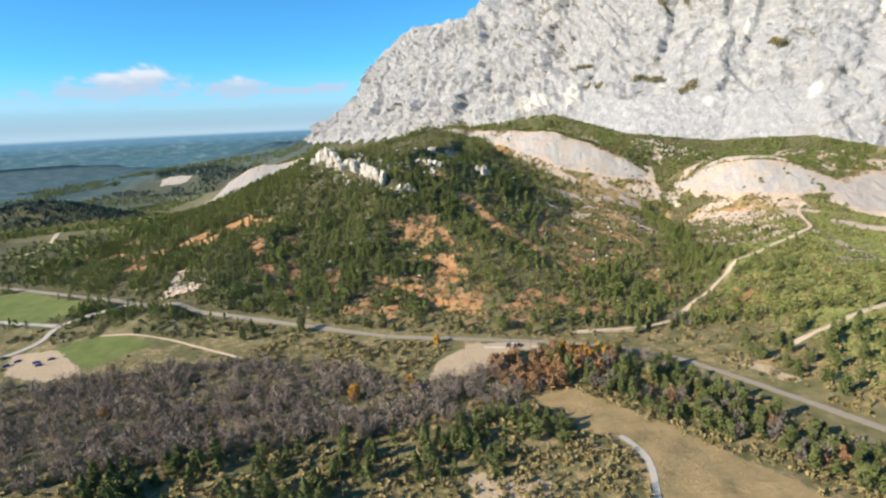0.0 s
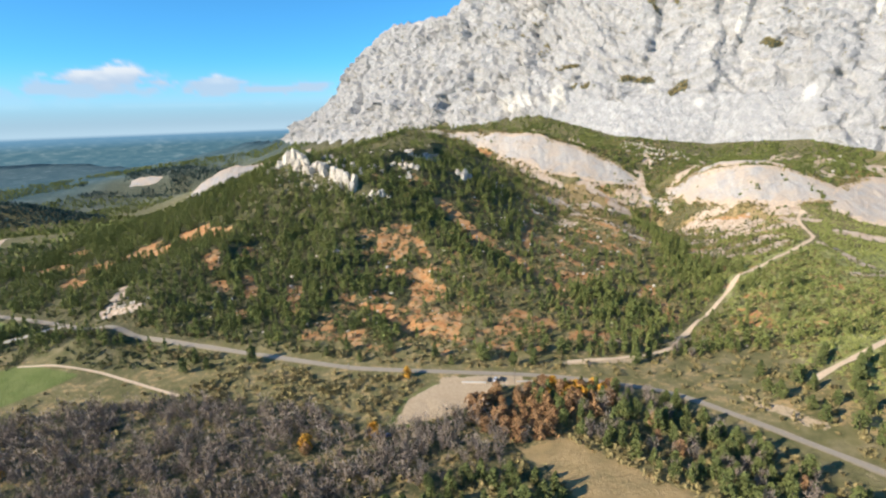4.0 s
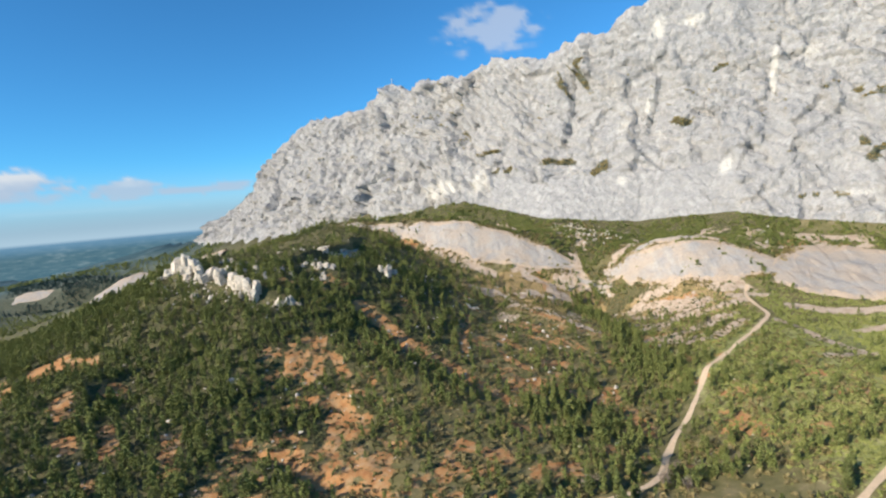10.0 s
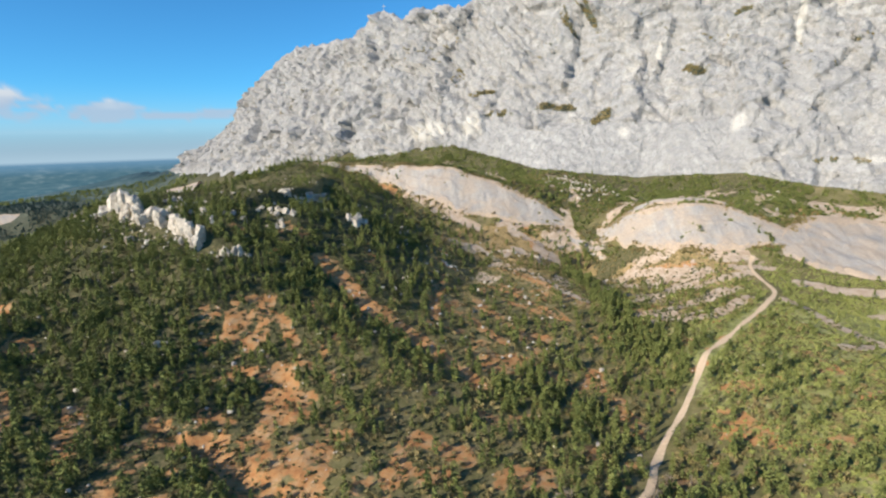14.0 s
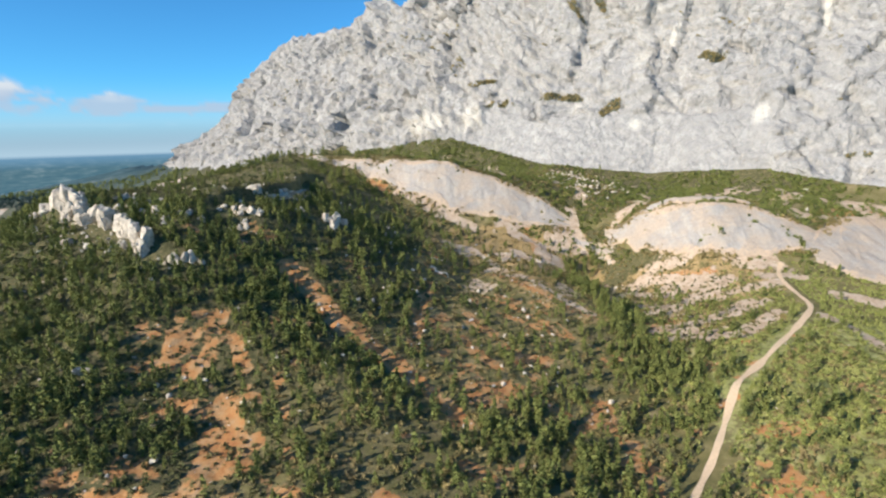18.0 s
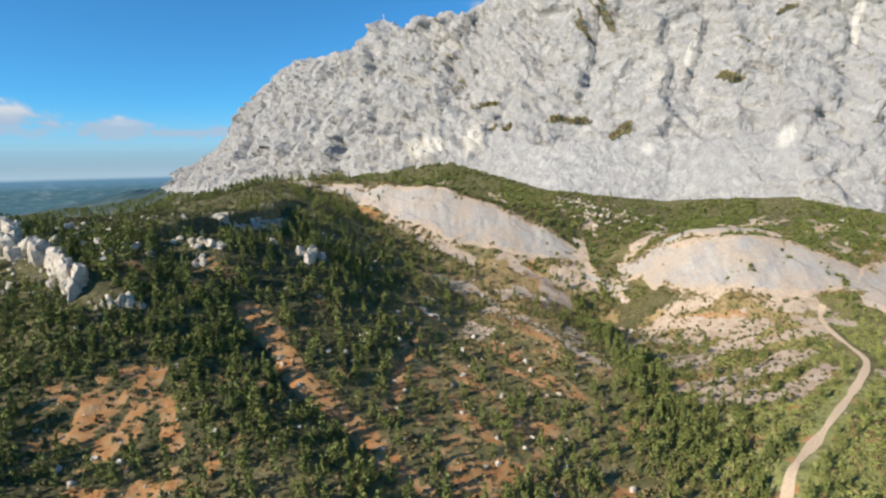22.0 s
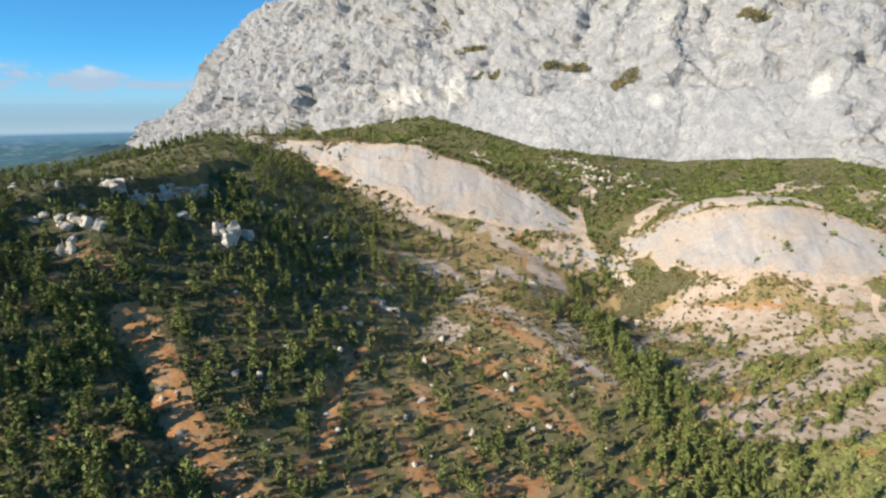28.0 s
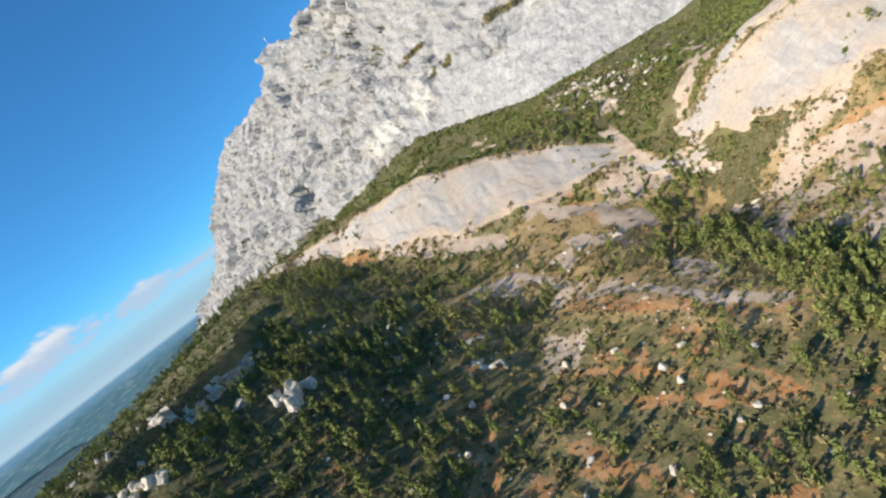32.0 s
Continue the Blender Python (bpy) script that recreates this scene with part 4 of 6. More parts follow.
# smooth tilted slabs of bedrock below the cliff
def rock_slab(name, crest, foot, lift, label, layers=48, over=6.0):
    """A lens of bedrock between a crest line and a foot line, proud of the ground and rounded over its top."""
    n = int(min(190, max(50, np.hypot(*np.diff(np.array(crest, float)[:, :2], axis=0).T).sum() / 1.7)))
    c, f = along(crest, 3.0), along(foot, 3.0)
    c, f = (np.stack([np.interp(np.linspace(0, 1, n), np.linspace(0, 1, len(p)), p[:, k]) for k in range(3)], 1) for p in (c, f))
    for _ in range(5):
        c[1:-1], f[1:-1] = (c[:-2] + 2 * c[1:-1] + c[2:]) / 4, (f[:-2] + 2 * f[1:-1] + f[2:]) / 4
    sway = along(crest, 3.0)[0, 0]
    for line_, amp, seed_ in ((c, 5.0, 0.0), (f, 8.0, 60.0)):
        w_ = min(amp, 0.35 * np.linalg.norm((c - f)[:, :2], axis=1).mean()) * 2 * (fbm(line_[:, 0] + sway + seed_, line_[:, 1], 16.0, 4) - 0.5)
        out_ = (c - f)[:, :2] / np.linalg.norm((c - f)[:, :2], axis=1)[:, None]
        line_[:, :2] += out_ * w_[:, None]
    back = c + (c - f) / np.linalg.norm((c - f)[:, :2], axis=1)[:, None] * over
    rows, rims = [], []
    s = np.linspace(0, 1, n)
    ends = np.sin(np.pi * np.clip(s, 0.02, 0.98)) ** 0.28
    for k in range(layers):
        w = k / (layers - 1)
        if w < 0.82:
            q = w / 0.82
            p = f * (1 - q) + c * q
        else:
            q = (w - 0.82) / 0.18
            p = c * (1 - q) + back * q
        ground_z = land(p[:, 0], p[:, 1])
        shape = min(1.0, w / 0.1) ** 0.5 * (1 - max(0.0, (w - 0.8) / 0.2)) ** 0.6
        sx = s * n * 1.7 + sway
        plate = (w * 3.2 + 2.2 * fbm(sx, np.full(n, w * 30), 34.0, 4)) % 1.0
        cracks = soft(ridged(fbm(sx, np.full(n, w * 45), 15.0, 3)), 0.9, 0.99)
        bed = 2.4 * (fbm(sx, np.full(n, w * 70), 50.0, 3) - 0.5) + 1.0 * (fbm(sx, np.full(n, w * 60), 9.0, 3) - 0.5) + 0.8 * (plate - 0.5) - 0.9 * cracks
        rims.append(np.maximum(soft(w, 0.62, 0.84), 0.8 * soft(-w, -0.16, -0.02)) + 0.45 * soft(plate, 0.6, 0.95))
        rows.append(np.column_stack([p[:, :2], ground_z - 1.5 + (lift + 1.5 + bed) * shape * ends]))
    v = np.concatenate(rows)
    me = mesh_of(name, v, grid_faces(n, layers), SLAB, True)
    me.attributes.new("rim", "FLOAT", "POINT").data.foreach_set("value", np.concatenate(rims).astype(np.float32))
    return tagged(new(name, me), label, "rock slab")


rock_slab("rock_slab", SLAB_A, SLAB_A_FOOT, 1.6, "long grey and pink limestone slab on the hillside")
rock_slab("rock_slab", SLAB_B, SLAB_B_FOOT, 2.2, "domed pale pink limestone slab above the trail")
rock_slab("rock_slab", [(388, 622, 0), (411, 640, 0), (455, 656, 0), (492, 645, 0), (520, 615, 0), (560, 590, 0)], [(376, 606, 0), (390, 580, 0), (410, 556, 0), (430, 535, 0), (470, 520, 0), (540, 530, 0)], 2.0, "broad pink limestone slab beside the trail head")
rock_slab("rock_slab", [(95, 850, 0), (125, 836, 0), (160, 822, 0), (180, 806, 0)], [(92, 838, 0), (122, 824, 0), (156, 812, 0), (177, 800, 0)], 2.2, "thin tan limestone ledge above the long slab")
rock_slab("rock_slab", [(285, 715, 0), (315, 690, 0), (350, 682, 0), (372, 670, 0)], [(285, 703, 0), (315, 680, 0), (350, 672, 0), (370, 662, 0)], 2.5, "tan limestone ledge crowning the domed slab")
rock_slab("rock_slab", PALE_RIDGE[::-1], PALE_FOOT[::-1], 18.0, "pale bare rock ridge in the distance")
rock_slab("rock_slab", [(-890, 1672, 0), (-930, 1678, 0), (-985, 1668, 0)], [(-890, 1645, 0), (-930, 1642, 0), (-985, 1640, 0)], 4.0, "pale rock bluff among far woods")
rock_slab("rock_slab", [(228, 742, 0), (245, 728, 0), (262, 712, 0)], [(226, 735, 0), (242, 721, 0), (258, 706, 0)], 1.6, "narrow tilted limestone fin in the hollow")


def ribbon(name, line, width, mat, lift, step=6.0, profile=(-1, -0.5, 0, 0.5, 1), ragged=0.0):
    """A strip that follows the ground along a line."""
    p = along(line, step)[:, :2]
    for _ in range(6):
        p[1:-1] = (p[:-2] + 2 * p[1:-1] + p[2:]) / 4
    d = np.gradient(p, axis=0)
    d /= np.linalg.norm(d, axis=1)[:, None]
    n = np.stack([-d[:, 1], d[:, 0]], 1)
    w = width / 2 * (1 + ragged * (fbm(p[:, 0], p[:, 1], 14.0, 3) - 0.5) * 2)
    cols = [p + n * (w * k)[:, None] for k in profile]
    xy = np.stack(cols, 1).reshape(-1, 2)
    z = land(xy[:, 0], xy[:, 1]) + lift
    me = mesh_of(name, np.column_stack([xy, z]), grid_faces(len(profile), len(p)), mat, True)
    return new(name, me)



tagged(ribbon("road", ROAD, 3.1, ASPHALT, 0.35), "narrow grey asphalt country road", "road", kind="structure")
tagged(ribbon("road_verge", ROAD, 4.5, VERGE, 0.2, ragged=0.3), "dusty gravel verge along the road", "verge", kind="structure")
tagged(ribbon("footpath", TRAIL + [(356, 612, 33)], 3.7, EARTH_TRACK, 0.35, 4.0, ragged=0.75), "pale worn earth footpath up the valley", "footpath", kind="structure")
tagged(ribbon("footpath", [(62, 335), (100, 341), (124, 349), (136, 364), (143, 377)], 3.2, EARTH_TRACK, 0.3, 4.0, ragged=0.4), "earth track joining the road", "footpath", kind="structure")
tagged(ribbon("footpath", [(176, 300), (196, 311), (219, 322), (250, 338), (290, 358), (350, 392)], 3.2, EARTH_TRACK, 0.3, 4.0, ragged=0.3), "pale earth track up the green slope", "footpath", kind="structure")
tagged(ribbon("footpath", [(-640, 790), (-600, 730), (-565, 681), (-528, 620), (-516, 584), (-533, 572), (-590, 580)], 6.0, EARTH_TRACK, 0.5, 8.0, ragged=0.3), "pale earth track through the western scrub", "footpath", kind="structure")
tagged(ribbon("footpath", [(-263, 340), (-236, 339), (-210, 334), (-180, 322), (-150, 309)], 1.9, EARTH_TRACK, 0.25, 4.0, ragged=0.2), "sandy track across the meadow", "footpath", kind="structure")
tagged(ribbon("footpath", [(60, 218), (65, 211), (68, 199), (64, 182), (60, 160)], 2.8, GRAVEL, 0.25, 4.0, ragged=0.4), "gravel farm track in the dry field", "footpath", kind="structure")
tagged(ribbon("side_road", [(-272, 391), (-297, 374), (-311, 360), (-302, 335), (-312, 316), (-330, 296)], 4.5, GRAVEL, 0.4, 4.0), "grey lane leading to the car park", "road", kind="structure")
tagged(ribbon("side_road", [(-311, 360), (-340, 366), (-390, 380), (-440, 405)], 4.5, GRAVEL, 0.45, 4.0), "grey lane along the green field", "road", kind="structure")

# ---- plants ----
def part(name, me, parent, label=""):
    ob = new(name, me)
    ob.parent = parent
    if label:
        ob["label"] = label
    return ob


def tufts(rng, n, radius, height, low, size, form="cone"):
    """Small folded sprays of leaves filling an uneven crown, as arrays of places and faces."""
    h = rng.uniform(0, 1, n) ** 0.9
    a = rng.uniform(0, 2 * math.pi, n)
    lobe = 0.75 + 0.35 * np.sin(a * rng.randint(2, 4) + rng.uniform(0, 6) + 5 * h)
    if form == "cone":
        r = radius * (1.0 - 0.93 * h**1.2) * (0.65 + 0.35 * np.minimum(1, h * 5)) * lobe
    elif form == "dome":
        r = radius * np.sqrt(np.clip(1 - (1.6 * h - 0.55) ** 2, 0.06, 1)) * lobe
    else:
        r = radius * np.sqrt(np.clip(1 - h**2, 0.05, 1)) * lobe
    r = r * np.sqrt(rng.uniform(0.25, 1.15, n))
    c = np.stack([r * np.cos(a), r * np.sin(a), height * (low + (1 - low) * h)], 1)
    q = rng.normal(size=(n, 4, 3)) * size
    v = (c[:, None] + q).reshape(-1, 3)
    b = np.arange(n)[:, None, None] * 4
    f = (np.array([(0, 1, 2), (0, 2, 3)])[None] + b).reshape(-1, 3)
    return v, f


def sticks(rng, n, radius, height, low, thick):
    """Thin upward twigs spreading from the stem."""
    h = rng.uniform(low, 0.75, n)
    a = rng.uniform(0, 2 * math.pi, n)
    start = np.stack([0.15 * radius * np.cos(a), 0.15 * radius * np.sin(a), height * h * 0.8], 1)
    reach = radius * rng.uniform(0.4, 1.0, n) * np.sin(math.pi * np.clip(h + 0.15, 0, 1)) ** 0.6
    a2 = a + rng.normal(size=n) * 0.5
    end = np.stack([reach * np.cos(a2), reach * np.sin(a2), height * np.clip(h + rng.uniform(0.15, 0.4, n), 0, 1.05)], 1)
    side = rng.normal(size=(n, 3)) * thick
    up_ = rng.normal(size=(n, 3)) * thick
    v = np.stack([start, start + side, end, start + up_, end + (end - start) * 0.3 + side * 3, end + up_ * 4], 1).reshape(-1, 3)
    b = np.arange(n)[:, None, None] * 6
    f = (np.array([(0, 1, 2), (0, 2, 3), (1, 3, 2), (2, 4, 5)])[None] + b).reshape(-1, 3)
    return v, f


def stem(height, radius, lean=0.0, limbs=4, rng=None):
    """A tapered trunk with a few limbs."""
    rings, faces, verts = 6, [], []
    def tube(points, radii, sides=6):
        base = len(verts)
        for (x, y, z), r in zip(points, radii):
            for k in range(sides):
                t = 2 * math.pi * k / sides
                verts.append((x + r * math.cos(t), y + r * math.sin(t), z))
        for i in range(len(points) - 1):
            for k in range(sides):
                p, q = base + i * sides + k, base + i * sides + (k + 1) % sides
                faces.append((p, q, q + sides, p + sides))
    zs = np.linspace(-0.5, height * 0.8, rings)
    tube([(lean * z * z / height, 0.3 * math.sin(z), z) for z in zs], np.linspace(radius, radius * 0.35, rings))
    for k in range(limbs):
        t, h = 2.4 * k + 0.5, height * (0.35 + 0.09 * k)
        d = height * 0.22
        tube([(lean * h * h / height, 0, h), (math.cos(t) * d * 0.6, math.sin(t) * d * 0.6, h + d * 0.35), (math.cos(t) * d, math.sin(t) * d, h + d * 0.7)], (radius * 0.4, radius * 0.28, radius * 0.12), 5)
    return mesh_of("trunk", verts, faces, BARK, True)


def scatter(name, templates, places, scales, turns, mat, label, category):
    """Many copies of a few templates in one mesh, of a kind that nobody counts."""
    vv, ff, base = [], [], 0
    pick = np.arange(len(places)) % len(templates)
    for k, (v, f) in enumerate(templates):
        i = np.where(pick == k)[0]
        if not len(i):
            continue
        c, s = np.cos(turns[i])[:, None], np.sin(turns[i])[:, None]
        w = np.stack([v[None, :, 0] * c - v[None, :, 1] * s, v[None, :, 0] * s + v[None, :, 1] * c, np.broadcast_to(v[None, :, 2], (len(i), len(v)))], 2)
        w = w * scales[i][:, None, None] + places[i][:, None]
        vv.append(w.reshape(-1, 3))
        ff.append((f[None] + (base + np.arange(len(i)) * len(v))[:, None, None]).reshape(-1, f.shape[1]))
        base += len(i) * len(v)
    return tagged(new(name, mesh_of(name, np.concatenate(vv), np.concatenate(ff), mat)), label, category, kind="stuff")


def growing(rng, n, x0, x1, y0, y1, chance):
    """Random places where chance(x, y) allows a plant, on the ground."""
    x, y = rng.uniform(x0, x1, n), rng.uniform(y0, y1, n)
    ok = rng.rand(n) < chance(x, y)
    x, y = x[ok], y[ok]
    return np.stack([x, y, land(x, y)], 1)


WAYS = [ROAD, TRAIL, [(62, 335), (100, 341), (124, 349), (136, 364), (143, 377)], [(176, 300), (196, 311), (219, 322), (250, 338), (290, 358), (350, 392)], [(-272, 391), (-297, 374), (-311, 360), (-302, 335), (-312, 316)], [(-311, 360), (-340, 366), (-390, 380)], [(-263, 340), (-210, 334), (-150, 309)], [(60, 218), (68, 199), (64, 182)]]
SPUR_ROCKS = [(-176, 610), (-160, 598), (-137, 582), (-107, 560), (-84, 546)]
SLABS = [(SLAB_A, SLAB_A_FOOT), (SLAB_B, SLAB_B_FOOT)]


def open_ground(x, y, margin=0.0):
    """1 where nothing keeps plants away."""
    free = np.ones(np.shape(x))
    for k, way in enumerate(WAYS):
        free = free * (segment_gap(x, y, way) > (6.0 if k == 0 else 5.2 if k == 1 else 3.2) + margin)
    for crest, foot in SLABS:
        ring = [p[:2] for p in crest] + [p[:2] for p in foot][::-1]
        free = free * ((within(x, y, ring, 1.5) < 0.2) | (fbm(x + 40, y, 11.0, 3) > 0.655))
    for ring in (TAN_FIELD, LOT, CAR_PARK, GREEN_FIELD, GREEN_STRIP):
        free = free * (within(x, y, ring, 2 + margin) < 0.5)
    free = free * (segment_gap(x, y, SPUR_ROCKS) > 8) * (segment_gap(x, y, [(-52, 641), (-38, 655), (-27, 700)]) > 4) * (segment_gap(x, y, [(-2, 626), (14, 641)]) > 6) * (segment_gap(x, y, [(-66, 598), (-38, 596)]) > 5) * (segment_gap(x, y, [(-57, 582), (-44, 583)]) > 4) * (segment_gap(x, y, [(0, 621), (14, 632)]) > 8) * (segment_gap(x, y, [(-47, 637), (-32, 652), (-22, 690)]) > 5)
    free = free * (segment_gap(x, y, [(-5, 316), (32, 317)]) > 7)
    free = free * (within(x, y, [(376, 606), (388, 622), (411, 640), (455, 656), (492, 645), (560, 590), (540, 530), (470, 520), (410, 556)], 2) < 0.5)
    return free


def bare_here(x, y):
    return np.clip(np.maximum(soil_at(x, y), rock_at(x, y)), 0, 1)


rng = np.random.RandomState(11)


PLATEAU = [(-64, 606), (-46, 606), (-44, 636), (-36, 652), (-30, 678), (-28, 702), (-10, 760), (-60, 880), (-190, 655), (-168, 632), (-120, 612), (-82, 606)]
STREAM_PINES = [(236, 728), (240, 708), (222, 704), (216, 690), (212, 634), (209, 595), (207, 566), (205, 535), (185, 480)]


def hill_pines(x, y):
    west = soft(-x, -30, 40)
    dense = 1.0 * west * soft(y, 345, 380) + (1 - west) * (0.42 + 0.1 * soft(-y, -470, -380)) + 1.0 * soft(-segment_gap(x, y, STREAM_PINES), -15, -6) + 1.2 * (segment_gap(x, y, [(138, 752), (182, 750)]) < 6)
    dense = dense * (1 - 0.95 * within(x, y, PLATEAU, 4)) * (1 - 0.5 * soft(y, 700, 760))
    dense = dense * (1 - 0.55 * soft(x, 60, 140) * soft(y, 540, 620) * (segment_gap(x, y, STREAM_PINES) > 13)) * (1 - 0.8 * soft(x, 215, 260)) * (1 - 0.5 * within(x, y, FLANK_ZONE, 8)) * (1 + 0.9 * within(x, y, [(-24, 556), (-46, 520), (-30, 498), (10, 476), (60, 450), (66, 462), (30, 498), (0, 524)], 5)) * (1 + 0.9 * within(x, y, [(90, 400), (80, 470), (120, 530), (200, 545), (225, 490), (170, 400)], 15))
    patch = soft(fbm(x, y, 38.0, 3), 0.38, 0.56)
    return dense * (0.3 + 0.3 * west + (0.7 - 0.3 * west) * patch) * (1 - soft(bare_here(x, y), 0.25, 0.55)) * open_ground(x, y) * (segment_gap(x, y, GULLY) > 3.5 + 5 * fbm(x, y, 10.0, 2)) * (segment_gap(x, y, RILL) > 3) * (1 - 0.35 * soft(-x, 110, 170) * soft(-y, -520, -470)) * (past_foot(x, y) < -6) * (y > 338) * (1 - 0.5 * within(x, y, BARE_ZONE, 9) * (1 - within(x, y, COPSE, 3)))


pine_small = [tufts(rng, 96, rng.uniform(1.5, 2.0), rng.uniform(5.6, 7.8), 0.03, 0.33, "cone" if k % 5 else "dome") for k in range(7)]
spots = growing(rng, 27000, -430, 330, 338, 900, hill_pines)
spots[:, 2] -= 0.4
scatter("pine_woodland", pine_small, spots, rng.uniform(0.6, 1.5, len(spots)), rng.uniform(0, 6.3, len(spots)), NEEDLES, "young dark-green pines covering the hillside", "trees")


def hill_scrub(x, y):
    d = 0.75 * (1 - 0.8 * soft(bare_here(x, y), 0.25, 0.6)) * (1 - 0.45 * within(x, y, FLANK_ZONE, 10)) * (0.35 + 0.65 * soft(fbm(x + 50, y, 14.0, 3), 0.4, 0.6))
    return d * open_ground(x, y) * (past_foot(x, y) < -6) * (y > 336) * (segment_gap(x, y, GULLY) > 3)


bush = [tufts(rng, 15, rng.uniform(1.1, 1.6), rng.uniform(1.1, 1.7), 0.0, 0.44, "mound") for _ in range(6)]
spots = growing(rng, 36000, -330, 300, 336, 900, hill_scrub)
# on the shaded side the plants get the darker, shade-toned material
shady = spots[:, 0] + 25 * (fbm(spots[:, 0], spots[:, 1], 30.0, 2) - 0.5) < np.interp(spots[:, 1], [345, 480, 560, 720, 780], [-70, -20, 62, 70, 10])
for mask, mat_, label_ in ((shady, HEATH, "low dark-green heath between the pines, darkened further for shade"), (~shady, SCRUB, "low olive-green scrub on the sunny flank")):
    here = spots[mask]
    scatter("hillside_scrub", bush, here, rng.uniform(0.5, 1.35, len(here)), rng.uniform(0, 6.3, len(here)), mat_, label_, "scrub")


def east_broom(x, y):
    lie = soft(x, 165, 215) * soft(-y, -640, -560)
    return 0.9 * lie * (1 - soft(rock_at(x, y), 0.3, 0.6)) * open_ground(x, y) * (0.3 + 0.7 * soft(fbm(x, y, 22.0, 3), 0.36, 0.54))


spots = growing(rng, 38000, 150, 520, 255, 640, east_broom)
scatter("green_broom", bush, spots, rng.uniform(0.4, 1.1, len(spots)), rng.uniform(0, 6.3, len(spots)), BRIGHT, "bright green broom and young oaks on the sunny slope", "scrub")
spots = growing(rng, 4600, 150, 420, 290, 640, lambda x, y: 0.16 * east_broom(x, y) + 0.25 * open_ground(x, y) * soft(segment_gap(x, y, STREAM) * -1, -28, -8))
scatter("slope_pines", pine_small, spots, rng.uniform(0.6, 1.1, len(spots)), rng.uniform(0, 6.3, len(spots)), NEEDLES, "scattered young pines on the valley slope", "trees")

tiny = [tufts(rng, 14, 2.2, 5.0, 0.0, 0.85, "dome") for _ in range(4)]
spots = growing(rng, 34000, -1500, -230, 430, 1900, lambda x, y: np.maximum(soft(fbm(x, y, 120.0, 3), 0.4, 0.55), 2 * np.exp(-(((x + 880) / 190) ** 2 + ((y - 1040) / 105) ** 2))) * open_ground(x, y) * (past_foot(x, y) < -20) * (1 + 2 * soft(-segment_gap(x, y, BLUFF), -110, -50)) * np.maximum(x < -400, (y > 660) & (y < 860)) * (segment_gap(x, y, [(-450, 1400), (-640, 1380)]) > 100) * (segment_gap(x, y, [(-890, 1655), (-985, 1652)]) > 24))
# the mound and the bluff, whose trees take the haze-and-shadow tone
shaded_far_wood = (np.exp(-(((spots[:, 0] + 880) / 190) ** 2 + ((spots[:, 1] - 1040) / 105) ** 2)) > 0.3) | (segment_gap(spots[:, 0], spots[:, 1], BLUFF) < 90)
for mask, mat_, label_ in ((shaded_far_wood, HAZED_NEEDLES, "pine woods on the far western hills, coloured for haze and shadow"), (~shaded_far_wood & (rng.rand(len(spots)) < 0.55), NEEDLES, "loose green woods on the western slopes")):
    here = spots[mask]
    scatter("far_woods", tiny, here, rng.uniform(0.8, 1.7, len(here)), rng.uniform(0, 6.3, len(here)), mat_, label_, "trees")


def terrace(x, y):
    return 0.95 * (past_foot(x, y) < -6) * (past_foot(x, y) > -190) * open_ground(x, y) * (0.22 + 0.78 * soft(fbm(x, y, 24.0, 3), 0.4, 0.55)) * (1 - 0.8 * soft(rock_at(x, y), 0.3, 0.7)) * (1 - 0.75 * np.exp(-(((x - 275) / 45) ** 2 + ((y - 822) / 48) ** 2)))


spots = growing(rng, 64000, -120, 620, 600, 1180, terrace)
scatter("terrace_scrub", bush, spots, rng.uniform(0.8, 1.9, len(spots)), rng.uniform(0, 6.3, len(spots)), NEEDLES, "dark scrub on the terrace under the cliff", "scrub")
# shrubs on the ledges of the cliff, and where its clefts and cave are painted dark
ledge = np.where((green > 0.55) & (up > 15) & (W < 2.9))[0]
ledge = ledge[rng.rand(len(ledge)) < min(1.0, 3000 / max(1, len(ledge)))]
scatter("ledge_shrubs", bush, np.stack([MX[ledge], MY[ledge], MZ[ledge]], 1), rng.uniform(0.8, 1.9, len(ledge)), rng.uniform(0, 6.3, len(ledge)), SCRUB, "dark shrubs rooted on the cliff ledges", "scrub")

# shrubs in the joints and along the edges of the slabs
edge_spots = []
for crest, foot in SLABS + [([(285, 715, 0), (315, 690, 0), (350, 682, 0), (372, 670, 0)],) * 2, ([(405, 640, 0), (440, 650, 0), (500, 640, 0)],) * 2]:
    for line in (crest, foot):
        p = np.repeat(along(line, 1.6)[:, :2], 3, 0)
        p = p + rng.normal(size=p.shape) * 2.6
        p = p[fbm(p[:, 0] + 15, p[:, 1], 13.0, 3) > 0.5]
        edge_spots.append(np.column_stack([p, land(p[:, 0], p[:, 1]) + 0.3]))
edge_spots = np.concatenate(edge_spots)
scatter("slab_shrubs", bush, edge_spots, rng.uniform(0.4, 1.5, len(edge_spots)), rng.uniform(0, 6.3, len(edge_spots)), SCRUB, "low shrubs along the edges of the bare slabs", "scrub")
# low tufts that fill the gaps
tuft = [tufts(rng, 8, 0.9, 0.8, 0.0, 0.42, "mound") for _ in range(5)]
spots = growing(rng, 26000, -230, 330, 345, 680, lambda x, y: (0.55 - 0.1 * soft(bare_here(x, y), 0.3, 0.8)) * open_ground(x, y) * (segment_gap(x, y, GULLY) > 1.5))
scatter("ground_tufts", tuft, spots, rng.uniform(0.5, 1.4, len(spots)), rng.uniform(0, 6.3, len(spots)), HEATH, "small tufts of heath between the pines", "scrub")

